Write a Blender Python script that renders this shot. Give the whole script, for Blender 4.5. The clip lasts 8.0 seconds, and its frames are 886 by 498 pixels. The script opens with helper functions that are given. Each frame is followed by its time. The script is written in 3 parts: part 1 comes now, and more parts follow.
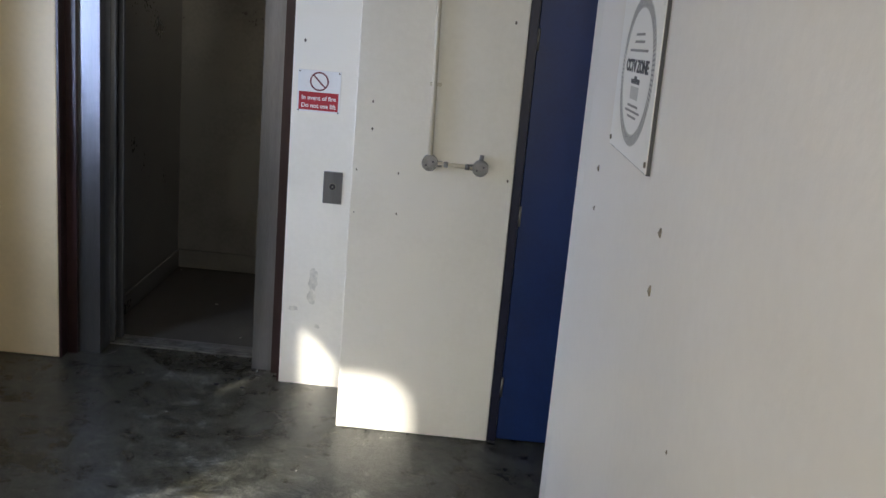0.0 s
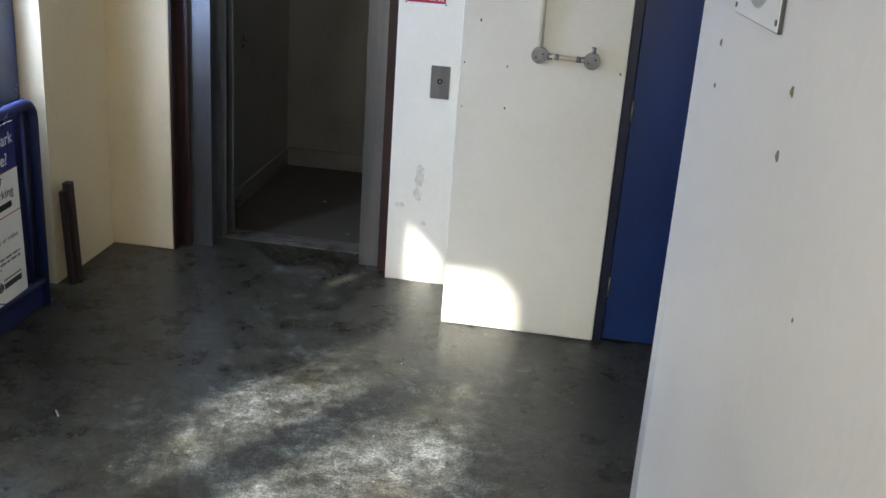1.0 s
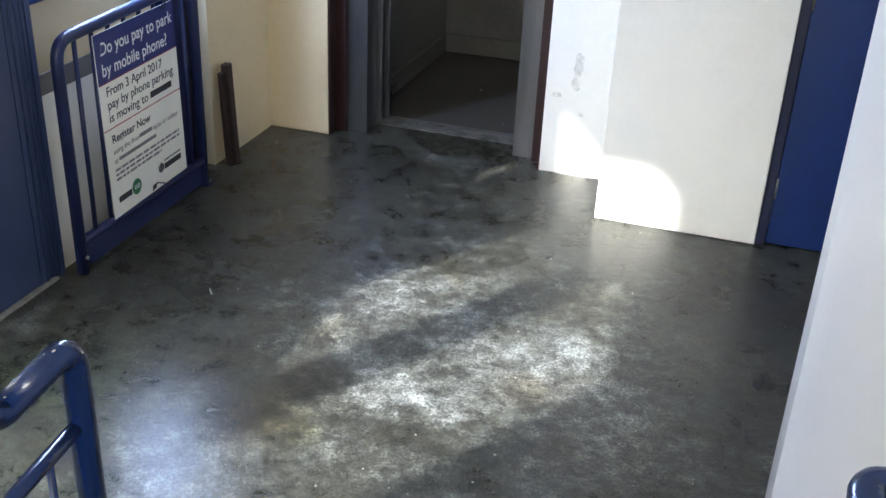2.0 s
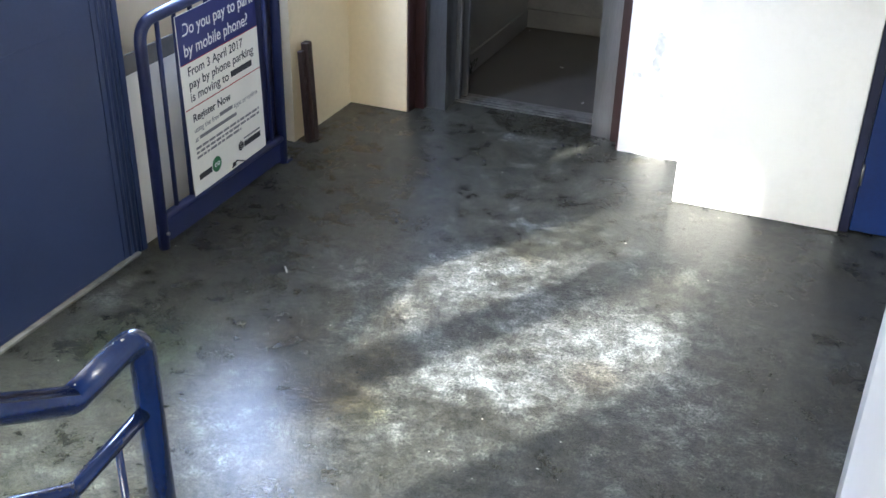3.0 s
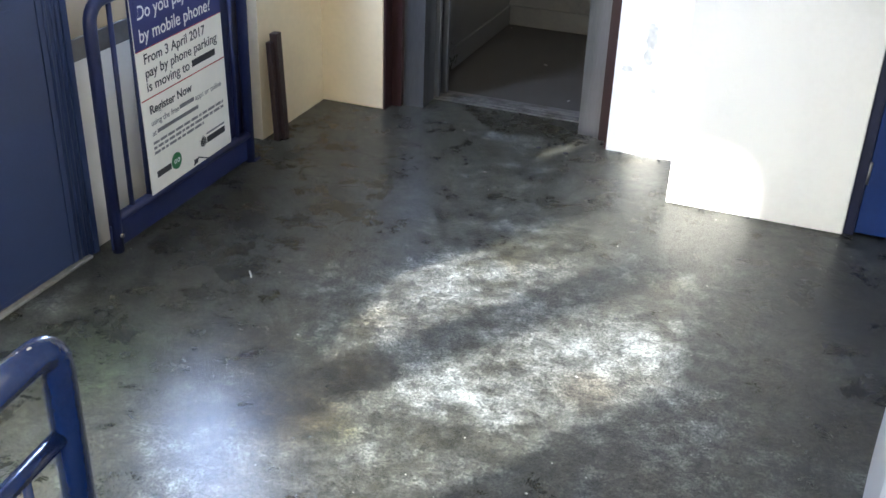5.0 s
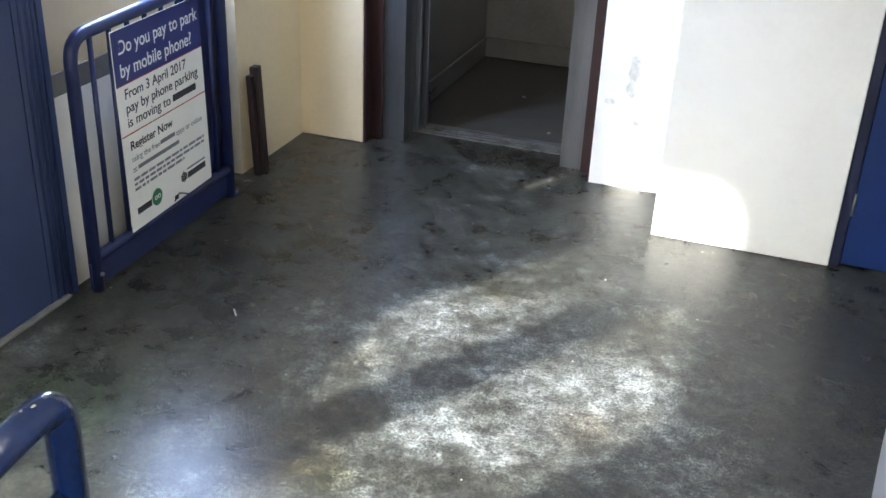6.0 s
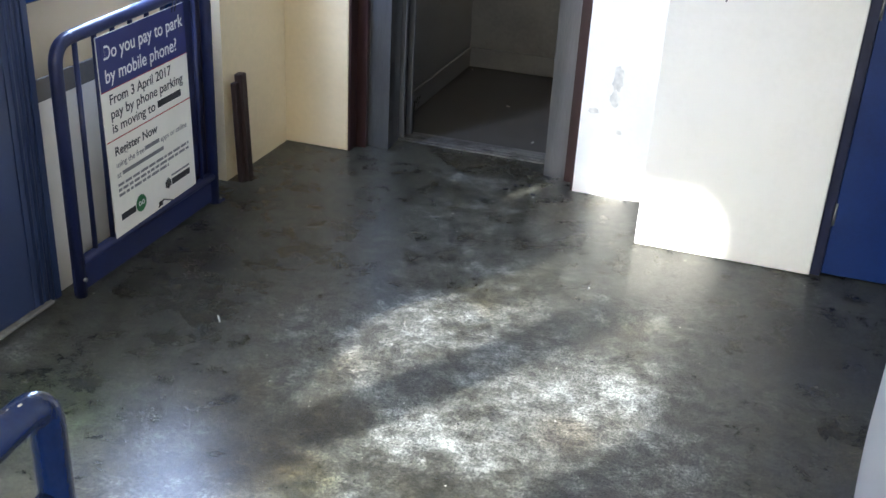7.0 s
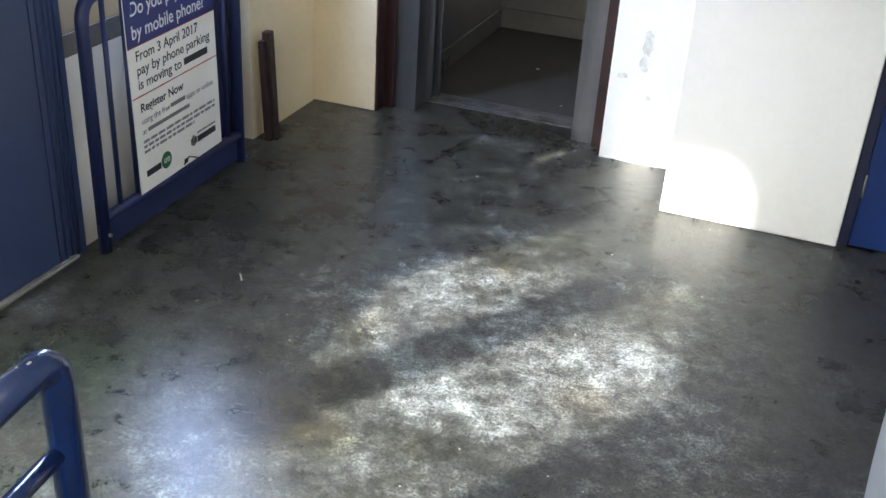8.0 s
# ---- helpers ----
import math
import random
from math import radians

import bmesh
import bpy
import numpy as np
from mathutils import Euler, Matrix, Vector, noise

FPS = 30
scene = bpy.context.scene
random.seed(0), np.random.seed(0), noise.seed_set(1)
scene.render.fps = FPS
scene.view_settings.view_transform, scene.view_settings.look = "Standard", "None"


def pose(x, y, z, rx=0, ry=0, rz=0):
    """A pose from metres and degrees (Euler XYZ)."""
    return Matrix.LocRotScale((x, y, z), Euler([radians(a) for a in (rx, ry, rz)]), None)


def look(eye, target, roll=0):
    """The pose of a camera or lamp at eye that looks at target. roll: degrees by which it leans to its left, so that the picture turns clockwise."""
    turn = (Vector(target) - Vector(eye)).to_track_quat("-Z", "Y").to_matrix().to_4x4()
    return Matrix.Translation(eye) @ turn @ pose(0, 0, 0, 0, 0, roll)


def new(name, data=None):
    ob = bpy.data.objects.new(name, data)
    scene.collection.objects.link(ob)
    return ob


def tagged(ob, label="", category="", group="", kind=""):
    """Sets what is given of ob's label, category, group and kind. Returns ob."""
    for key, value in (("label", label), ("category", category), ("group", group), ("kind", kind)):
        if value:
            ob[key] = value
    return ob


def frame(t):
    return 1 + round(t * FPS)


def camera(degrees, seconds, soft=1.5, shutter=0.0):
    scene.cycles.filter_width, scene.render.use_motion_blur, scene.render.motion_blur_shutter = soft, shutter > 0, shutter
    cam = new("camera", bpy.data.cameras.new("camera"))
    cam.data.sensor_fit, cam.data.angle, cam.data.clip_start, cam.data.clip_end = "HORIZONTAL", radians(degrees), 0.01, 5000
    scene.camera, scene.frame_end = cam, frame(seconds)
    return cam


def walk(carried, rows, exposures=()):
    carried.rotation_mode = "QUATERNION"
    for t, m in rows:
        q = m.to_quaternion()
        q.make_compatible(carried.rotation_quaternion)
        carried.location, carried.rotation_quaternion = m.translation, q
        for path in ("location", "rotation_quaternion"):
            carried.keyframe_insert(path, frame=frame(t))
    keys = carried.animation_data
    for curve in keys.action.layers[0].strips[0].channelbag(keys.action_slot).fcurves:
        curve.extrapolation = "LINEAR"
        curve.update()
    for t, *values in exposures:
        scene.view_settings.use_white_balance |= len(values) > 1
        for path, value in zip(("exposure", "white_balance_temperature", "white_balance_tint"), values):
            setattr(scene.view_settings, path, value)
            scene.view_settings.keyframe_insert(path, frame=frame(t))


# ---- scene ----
cam = camera(46.0, 8.0)
PATH = [
    (0, (1.476, -4.804, 2.049), (1.410, -2.873, 1.531), 5.00),
    (0.5, (1.489, -4.775, 2.027), (1.303, -2.857, 1.494), 3.70),
    (0.7, (1.499, -4.766, 2.022), (1.275, -2.857, 1.466), 2.86),
    (0.9, (1.491, -4.755, 1.999), (1.254, -2.861, 1.396), 3.13),
    (1, (1.475, -4.769, 1.978), (1.226, -2.911, 1.280), 4.10),
    (1.2, (1.487, -4.727, 1.967), (1.165, -2.918, 1.174), 3.47),
    (1.3, (1.493, -4.709, 1.961), (1.147, -2.913, 1.149), 3.57),
    (1.5, (1.493, -4.692, 1.963), (1.098, -2.928, 1.106), 3.30),
    (1.7, (1.495, -4.669, 1.938), (1.043, -2.938, 1.042), 2.57),
    (2, (1.482, -4.654, 1.936), (0.969, -2.945, 1.032), 2.70),
    (2.2, (1.503, -4.643, 1.959), (0.949, -2.960, 1.031), 2.30),
    (3.3, (1.520, -4.616, 1.986), (0.855, -3.002, 1.010), 1.60),
    (3.5, (1.530, -4.602, 1.988), (0.867, -3.001, 0.988), 1.80),
    (3.8, (1.531, -4.551, 1.988), (0.882, -2.965, 0.954), 0.08),
    (4, (1.537, -4.520, 1.973), (0.897, -2.933, 0.938), -1.30),
    (4.2, (1.526, -4.483, 1.903), (0.934, -2.893, 0.846), -0.46),
    (4.5, (1.493, -4.406, 1.822), (0.863, -2.767, 0.864), -0.80),
    (4.7, (1.462, -4.395, 1.811), (0.818, -2.755, 0.865), 1.04),
    (6, (1.326, -4.365, 1.805), (0.760, -2.665, 0.916), 2.50),
    (6.5, (1.311, -4.379, 1.802), (0.788, -2.658, 0.928), 2.50),
    (7, (1.324, -4.380, 1.796), (0.786, -2.661, 0.928), 3.20),
    (7.5, (1.337, -4.371, 1.807), (0.785, -2.664, 0.925), 2.90),
    (8, (1.351, -4.361, 1.807), (0.772, -2.693, 0.867), 3.70),
]
EXPOSURES = [(0.0, 0.70, 6850, 9), (0.7, 0.88, 6800, 6), (1.5, 1.45, 6450, 7.5), (2.2, 1.86, 6250, 8), (3.3, 2.24, 6200, 8.5), (4.5, 2.22, 6250, 8.5), (6.0, 2.0, 6320, 8.5), (8.0, 1.97, 6320, 8.5)]
walk(cam, [(t, look(eye, target, roll)) for t, eye, target, roll in PATH], EXPOSURES)

# ---- daylight ----
SUN_WAY = Vector((0.55 * math.cos(radians(28)), 0.835 * math.cos(radians(28)), -math.sin(radians(28))))
world = bpy.data.worlds.new("sky")
scene.world = world
world.use_nodes = True
wn = world.node_tree.nodes
sky = wn.new("ShaderNodeTexSky")
sky.sky_type = "NISHITA"
sky.sun_disc = False
sky.sun_elevation = radians(28)
sky.sun_rotation = math.atan2(-SUN_WAY.x, -SUN_WAY.y)
world.node_tree.links.new(sky.outputs["Color"], wn["Background"].inputs["Color"])
wn["Background"].inputs["Strength"].default_value = 0.12
sun = new("sun", bpy.data.lights.new("sun", "SUN"))
sun.data.energy = 5.0
sun.data.angle = radians(1.4)
sun.data.color = (1.0, 0.99, 0.97)
sun.matrix_basis = look((0, 0, 0), SUN_WAY)


def window_or_fill_light(name, at, toward, wide, high, power, color, spread=180):
    """Sky light at a window's opening, or an added fill; spread narrows the lamp's beam."""
    lamp = new(name, bpy.data.lights.new(name, "AREA"))
    lamp.data.shape = "RECTANGLE"
    lamp.data.size, lamp.data.size_y = wide, high
    lamp.data.energy, lamp.data.color = power, color
    lamp.data.spread = radians(spread)
    lamp.matrix_basis = look(at, toward)
    return lamp


window_or_fill_light("bay_window_sky", (-1.025, -1.02, 1.55), (0.5, -1.02, 1.25), 0.36, 0.90, 17, (0.47, 0.61, 1.0))
window_or_fill_light("stair_window_sky", (-0.99, -4.45, 1.5), (0.5, -4.45, 1.4), 0.6, 0.8, 2.0, (0.86, 0.93, 1.0))
# tilted down and narrowed to brighten the floor behind the balustrade, sparing the east wall
window_or_fill_light("stair_foot_window_fill", (-0.985, -3.38, 1.7), (-0.50, -3.08, 0.0), 0.6, 1.2, 11, (0.80, 0.89, 1.0), 62)
# added fill from the south end, where no window is known
window_or_fill_light("south_fill", (1.16, -6.27, 1.75), (0.2, -1.0, 0.6), 0.84, 0.9, 24, (1.0, 0.975, 0.925))


# ---- materials ----
def node_material(name):
    m = bpy.data.materials.new(name)
    m.use_nodes = True
    return m, m.node_tree.nodes, m.node_tree.links, m.node_tree.nodes["Principled BSDF"]


def rgba(c):
    return (*c, 1.0)


def ramp_node(nodes, stops):
    r = nodes.new("ShaderNodeValToRGB")
    while len(r.color_ramp.elements) < len(stops):
        r.color_ramp.elements.new(0.5)
    for e, (p, c) in zip(r.color_ramp.elements, stops):
        e.position, e.color = p, rgba(c)
    return r


def surface(name, base, dark, rough=0.5, metal=0.0, coarse=3.0, fine=60.0, bump=0.05, spread=0.12, stretch=(1, 1, 1), coat=0.0):
    """A painted or plain surface: base colour with darker wear at two scales, varied gloss and fine relief."""
    m, n, l, b = node_material(name)
    tex = n.new("ShaderNodeTexCoord")
    mp = n.new("ShaderNodeMapping")
    mp.inputs["Scale"].default_value = stretch
    l.new(tex.outputs["Object"], mp.inputs["Vector"])
    big = n.new("ShaderNodeTexNoise")
    big.inputs["Scale"].default_value, big.inputs["Detail"].default_value = coarse, 6
    small = n.new("ShaderNodeTexNoise")
    small.inputs["Scale"].default_value, small.inputs["Detail"].default_value = fine, 4
    for t in (big, small):
        l.new(mp.outputs["Vector"], t.inputs["Vector"])
    mix = n.new("ShaderNodeMix")
    mix.data_type = "FLOAT"
    mix.inputs["Factor"].default_value = 0.25
    l.new(big.outputs["Fac"], mix.inputs["A"])
    l.new(small.outputs["Fac"], mix.inputs["B"])
    r = ramp_node(n, [(0.30, dark), (0.55, base), (1.0, base)])
    l.new(mix.outputs["Result"], r.inputs["Fac"])
    l.new(r.outputs["Color"], b.inputs["Base Color"])
    rr = n.new("ShaderNodeMapRange")
    rr.inputs["To Min"].default_value, rr.inputs["To Max"].default_value = max(0.03, rough - spread), min(1, rough + spread)
    l.new(mix.outputs["Result"], rr.inputs["Value"])
    l.new(rr.outputs["Result"], b.inputs["Roughness"])
    b.inputs["Metallic"].default_value = metal
    b.inputs["Coat Weight"].default_value = coat
    bp = n.new("ShaderNodeBump")
    bp.inputs["Strength"].default_value, bp.inputs["Distance"].default_value = bump, 0.01
    l.new(small.outputs["Fac"], bp.inputs["Height"])
    l.new(bp.outputs["Normal"], b.inputs["Normal"])
    return m


# spills on the floor, and shade tinted in by the boxing and door: x, y, reach, amount, colour
STAINS_AND_SHADE = [
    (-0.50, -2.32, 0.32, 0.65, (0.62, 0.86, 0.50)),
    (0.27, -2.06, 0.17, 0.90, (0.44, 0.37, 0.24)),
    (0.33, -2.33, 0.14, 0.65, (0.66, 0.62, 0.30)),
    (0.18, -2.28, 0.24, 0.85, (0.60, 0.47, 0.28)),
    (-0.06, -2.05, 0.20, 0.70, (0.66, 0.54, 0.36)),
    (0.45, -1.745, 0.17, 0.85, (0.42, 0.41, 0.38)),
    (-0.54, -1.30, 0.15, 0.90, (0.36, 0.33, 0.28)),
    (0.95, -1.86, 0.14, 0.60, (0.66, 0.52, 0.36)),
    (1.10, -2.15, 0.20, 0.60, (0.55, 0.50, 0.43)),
    # painted shade: before the boxing, then by the blue door
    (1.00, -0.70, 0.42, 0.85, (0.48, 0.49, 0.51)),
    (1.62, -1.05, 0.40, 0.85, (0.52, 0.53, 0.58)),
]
# patches paler than the paint round them, rubbed or lightened where the sun bands fall: x, y, reach along x and y,
# amount
RUBBED_AND_SUNLIT = [
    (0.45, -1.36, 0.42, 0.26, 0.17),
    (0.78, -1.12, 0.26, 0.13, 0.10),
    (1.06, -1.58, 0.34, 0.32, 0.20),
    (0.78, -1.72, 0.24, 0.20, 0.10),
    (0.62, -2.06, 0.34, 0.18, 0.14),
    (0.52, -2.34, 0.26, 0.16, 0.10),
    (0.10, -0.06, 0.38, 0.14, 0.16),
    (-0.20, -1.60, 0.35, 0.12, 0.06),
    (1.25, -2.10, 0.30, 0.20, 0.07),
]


def floor_material():
    """Dark floor paint on concrete, worn to paler grey in blotches, with fine gritty relief, a patchy sheen, and some
    sun and shade tinted in.
    """
    m, n, l, b = node_material("floor_paint")
    tex = n.new("ShaderNodeTexCoord")

    def noise_at(scale, detail, rough=0.55, distort=0.0):
        t = n.new("ShaderNodeTexNoise")
        t.inputs["Scale"].default_value, t.inputs["Detail"].default_value = scale, detail
        t.inputs["Roughness"].default_value, t.inputs["Distortion"].default_value = rough, distort
        l.new(tex.outputs["Object"], t.inputs["Vector"])
        return t

    def mth(op, a, c):
        t = n.new("ShaderNodeMath")
        t.operation = op
        for s, v in zip(t.inputs, (a, c)):
            if isinstance(v, (int, float)):
                s.default_value = v
            else:
                l.new(v, s)
        return t.outputs[0]

    big, mid, fine = noise_at(1.3, 5, 0.6, 0.4), noise_at(7, 8, 0.68, 0.3), noise_at(120, 6, 0.75)
    # the middle of the landing is worn more than the edges, and paled further to brighten the sun bands
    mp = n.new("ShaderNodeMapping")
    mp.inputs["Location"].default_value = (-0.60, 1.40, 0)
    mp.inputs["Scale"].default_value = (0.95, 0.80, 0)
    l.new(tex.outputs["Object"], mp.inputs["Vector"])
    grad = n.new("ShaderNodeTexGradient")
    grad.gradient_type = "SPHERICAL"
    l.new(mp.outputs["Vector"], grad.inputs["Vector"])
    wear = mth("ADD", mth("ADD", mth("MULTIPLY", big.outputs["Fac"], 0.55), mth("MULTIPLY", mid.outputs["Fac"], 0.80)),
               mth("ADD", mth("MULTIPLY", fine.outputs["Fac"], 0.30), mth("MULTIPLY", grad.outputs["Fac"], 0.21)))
    for cx, cy, rx, ry, amount in RUBBED_AND_SUNLIT:
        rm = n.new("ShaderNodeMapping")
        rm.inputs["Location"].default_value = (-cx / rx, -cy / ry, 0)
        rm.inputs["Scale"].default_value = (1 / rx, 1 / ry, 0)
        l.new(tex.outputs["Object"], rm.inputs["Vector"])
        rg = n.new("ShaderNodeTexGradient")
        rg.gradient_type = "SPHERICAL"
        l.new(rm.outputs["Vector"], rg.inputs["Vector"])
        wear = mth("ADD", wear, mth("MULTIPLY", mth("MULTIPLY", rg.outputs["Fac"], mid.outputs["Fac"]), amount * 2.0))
    # sharp-edged flakes where the top coat has gone
    flake = noise_at(11, 12, 0.72, 0.5)
    fl = n.new("ShaderNodeMapRange")
    fl.inputs["From Min"].default_value, fl.inputs["From Max"].default_value = 0.47, 0.56
    fl.inputs["To Min"].default_value, fl.inputs["To Max"].default_value = -0.030, 0.070
    l.new(flake.outputs["Fac"], fl.inputs["Value"])
    wear = mth("ADD", wear, fl.outputs["Result"])
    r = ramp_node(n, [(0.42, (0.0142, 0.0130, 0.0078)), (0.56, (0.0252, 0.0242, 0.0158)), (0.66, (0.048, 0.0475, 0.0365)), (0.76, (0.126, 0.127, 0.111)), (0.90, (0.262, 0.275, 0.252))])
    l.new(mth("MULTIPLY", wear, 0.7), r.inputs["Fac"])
    # brownish rust stains
    st = noise_at(2.2, 3, 0.5)
    sr = ramp_node(n, [(0.60, (0, 0, 0)), (0.80, (1, 1, 1))])
    l.new(st.outputs["Fac"], sr.inputs["Fac"])
    mx = n.new("ShaderNodeMix")
    mx.data_type = "RGBA"
    mx.blend_type = "MULTIPLY"
    mx.inputs["B"].default_value = (1.0, 0.86, 0.60, 1)
    l.new(sr.outputs["Color"], mx.inputs["Factor"])
    l.new(r.outputs["Color"], mx.inputs["A"])
    # an old oily brown spill, a greenish damp patch, and the shade tinted in near the walls
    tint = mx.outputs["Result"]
    for cx, cy, reach, amount, shade in STAINS_AND_SHADE:
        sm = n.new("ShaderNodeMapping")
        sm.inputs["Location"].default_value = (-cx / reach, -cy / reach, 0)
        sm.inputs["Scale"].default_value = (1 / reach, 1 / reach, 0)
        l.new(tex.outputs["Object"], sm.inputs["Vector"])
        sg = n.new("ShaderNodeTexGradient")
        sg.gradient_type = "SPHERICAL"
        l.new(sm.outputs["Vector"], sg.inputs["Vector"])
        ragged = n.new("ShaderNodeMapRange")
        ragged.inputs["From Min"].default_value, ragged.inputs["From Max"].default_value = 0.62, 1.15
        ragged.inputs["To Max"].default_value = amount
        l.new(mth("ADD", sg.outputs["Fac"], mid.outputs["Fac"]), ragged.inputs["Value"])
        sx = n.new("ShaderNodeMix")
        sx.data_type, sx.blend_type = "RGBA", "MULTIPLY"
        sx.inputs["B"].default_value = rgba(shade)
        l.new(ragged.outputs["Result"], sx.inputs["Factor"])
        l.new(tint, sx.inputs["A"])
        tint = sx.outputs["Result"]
    # gritty speckle over the paint: pale worn grains, cloudy rubbed patches and dark pits
    speck, cloud, pit, pin = noise_at(95, 8, 0.95), noise_at(17, 7, 0.78, 0.2), noise_at(48, 3, 0.6), noise_at(150, 2, 0.6)

    def mapped(src, a0, a1, b0, b1):
        t = n.new("ShaderNodeMapRange")
        for key, v in (("From Min", a0), ("From Max", a1), ("To Min", b0), ("To Max", b1)):
            t.inputs[key].default_value = v
        l.new(src.outputs["Fac"], t.inputs["Value"])
        return t.outputs["Result"]

    grit = mth("MULTIPLY", mth("MULTIPLY", mapped(speck, 0.43, 0.57, 0.22, 1.85), mapped(cloud, 0.40, 0.58, 0.52, 1.55)), mth("MULTIPLY", mapped(pit, 0.26, 0.34, 0.70, 1.0), mapped(pin, 0.33, 0.44, 0.20, 1.06)))
    mul = n.new("ShaderNodeMix")
    mul.data_type, mul.blend_type = "RGBA", "MULTIPLY"
    mul.inputs["Factor"].default_value = 1.0
    l.new(tint, mul.inputs["A"])
    l.new(grit, mul.inputs["B"])
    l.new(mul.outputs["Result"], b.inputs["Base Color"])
    b.inputs["Coat Weight"].default_value = 0.42
    b.inputs["Specular IOR Level"].default_value = 0.35
    b.inputs["Coat Roughness"].default_value = 0.15
    ro = n.new("ShaderNodeMapRange")
    ro.inputs["From Min"].default_value, ro.inputs["From Max"].default_value = 0.75, 1.15
    ro.inputs["To Min"].default_value, ro.inputs["To Max"].default_value = 0.27, 0.46
    l.new(wear, ro.inputs["Value"])
    l.new(ro.outputs["Result"], b.inputs["Roughness"])
    vor = n.new("ShaderNodeTexVoronoi")
    vor.inputs["Scale"].default_value = 45
    l.new(tex.outputs["Object"], vor.inputs["Vector"])
    hgt = mth("ADD", mth("MULTIPLY", fine.outputs["Fac"], 0.8), mth("ADD", mth("MULTIPLY", mid.outputs["Fac"], 1.0), mth("ADD", mth("MULTIPLY", speck.outputs["Fac"], 1.6), mth("MULTIPLY", vor.outputs["Distance"], 0.4))))
    bp = n.new("ShaderNodeBump")
    bp.inputs["Strength"].default_value, bp.inputs["Distance"].default_value = 0.8, 0.005
    l.new(hgt, bp.inputs["Height"])
    l.new(bp.outputs["Normal"], b.inputs["Normal"])
    # soft ripples in the glossy top coat
    rip = noise_at(112, 4, 0.6, 0.6)
    bc = n.new("ShaderNodeBump")
    bc.inputs["Strength"].default_value, bc.inputs["Distance"].default_value = 0.62, 0.0018
    l.new(mth("ADD", mth("MULTIPLY", rip.outputs["Fac"], 0.8), mth("MULTIPLY", vor.outputs["Distance"], 0.5)), bc.inputs["Height"])
    l.new(bc.outputs["Normal"], b.inputs["Coat Normal"])
    return m


def glass_material(name, tint=(0.95, 0.97, 0.97)):
    m, n, l, b = node_material(name)
    b.inputs["Base Color"].default_value = rgba(tint)
    b.inputs["Transmission Weight"].default_value = 1.0
    b.inputs["Roughness"].default_value = 0.02
    b.inputs["IOR"].default_value = 1.45
    return m


FLOOR = floor_material()
CREAM = surface("cream_wall_paint", (0.76, 0.625, 0.395), (0.67, 0.55, 0.34), 0.55, coarse=1.5, fine=40, bump=0.12)
PALE = surface("pale_wall_paint", (0.84, 0.80, 0.695), (0.77, 0.73, 0.62), 0.5, coarse=1.5, fine=40, bump=0.12)
WHITE = surface("white_wall_paint", (0.75, 0.72, 0.67), (0.69, 0.66, 0.61), 0.5, coarse=1.2, fine=40, bump=0.1)
CEIL = surface("ceiling_paint", (0.78, 0.76, 0.70), (0.70, 0.68, 0.62), 0.7)
BLUE = surface("blue_gloss_paint", (0.006, 0.036, 0.160), (0.004, 0.022, 0.10), 0.25, coarse=5, fine=90, bump=0.08, coat=0.3)
RAILBLUE = surface("rail_blue_paint", (0.006, 0.019, 0.080), (0.004, 0.012, 0.052), 0.22, coarse=8, fine=110, bump=0.10, coat=0.25)
BARRIERBLUE = surface("faded_barrier_paint", (0.014, 0.022, 0.085), (0.009, 0.014, 0.055), 0.42, coarse=8, fine=110, bump=0.10)
FRAMEBLUE = surface("dark_frame_paint", (0.007, 0.011, 0.042), (0.005, 0.007, 0.026), 0.45)
DOORBLUE = surface("bright_blue_door_paint", (0.0042, 0.027, 0.135), (0.003, 0.018, 0.095), 0.45, coarse=3, fine=80, bump=0.06)
NAVY = surface("navy_door_paint", (0.031, 0.050, 0.122), (0.022, 0.037, 0.094), 0.48, coarse=2, fine=70, bump=0.0)
BROWN = surface("dark_brown_gloss_paint", (0.034, 0.013, 0.012), (0.018, 0.008, 0.007), 0.35, coarse=6, fine=80, bump=0.1)
BLACK = surface("black_paint", (0.011, 0.012, 0.020), (0.007, 0.007, 0.011), 0.45)
STEEL = surface("brushed_steel", (0.235, 0.24, 0.255), (0.15, 0.155, 0.168), 0.34, metal=0.9, coarse=2, fine=45, bump=0.03, stretch=(6, 6, 0.4))
DARKSTEEL = surface("dark_lift_lining", (0.22, 0.205, 0.18), (0.14, 0.13, 0.115), 0.30, metal=0.4, coarse=2, fine=45, bump=0.03)
LIFTFLOOR = surface("dark_lift_floor", (0.088, 0.076, 0.060), (0.055, 0.047, 0.037), 0.45, coarse=6, fine=120, bump=0.2)
ALU = surface("worn_aluminium", (0.36, 0.35, 0.32), (0.10, 0.095, 0.085), 0.42, metal=0.8, coarse=12, fine=90, bump=0.15)
GREYBAND = surface("pale_skirting", (0.15, 0.138, 0.115), (0.10, 0.092, 0.078), 0.5)
WOOD = surface("stained_timber", (0.030, 0.015, 0.011), (0.015, 0.008, 0.0065), 0.5, coarse=9, fine=60, bump=0.25, stretch=(6, 6, 0.6))
SIGNWHITE = surface("white_sign_plastic", (0.80, 0.80, 0.78), (0.74, 0.74, 0.71), 0.3, bump=0.0)
NOTICEWHITE = surface("aged_notice_board", (0.85, 0.82, 0.73), (0.77, 0.75, 0.66), 0.4, coarse=4, fine=50, bump=0.02)
NOTICEBLUE = surface("notice_blue_print", (0.022, 0.030, 0.150), (0.016, 0.022, 0.11), 0.35, bump=0.0)
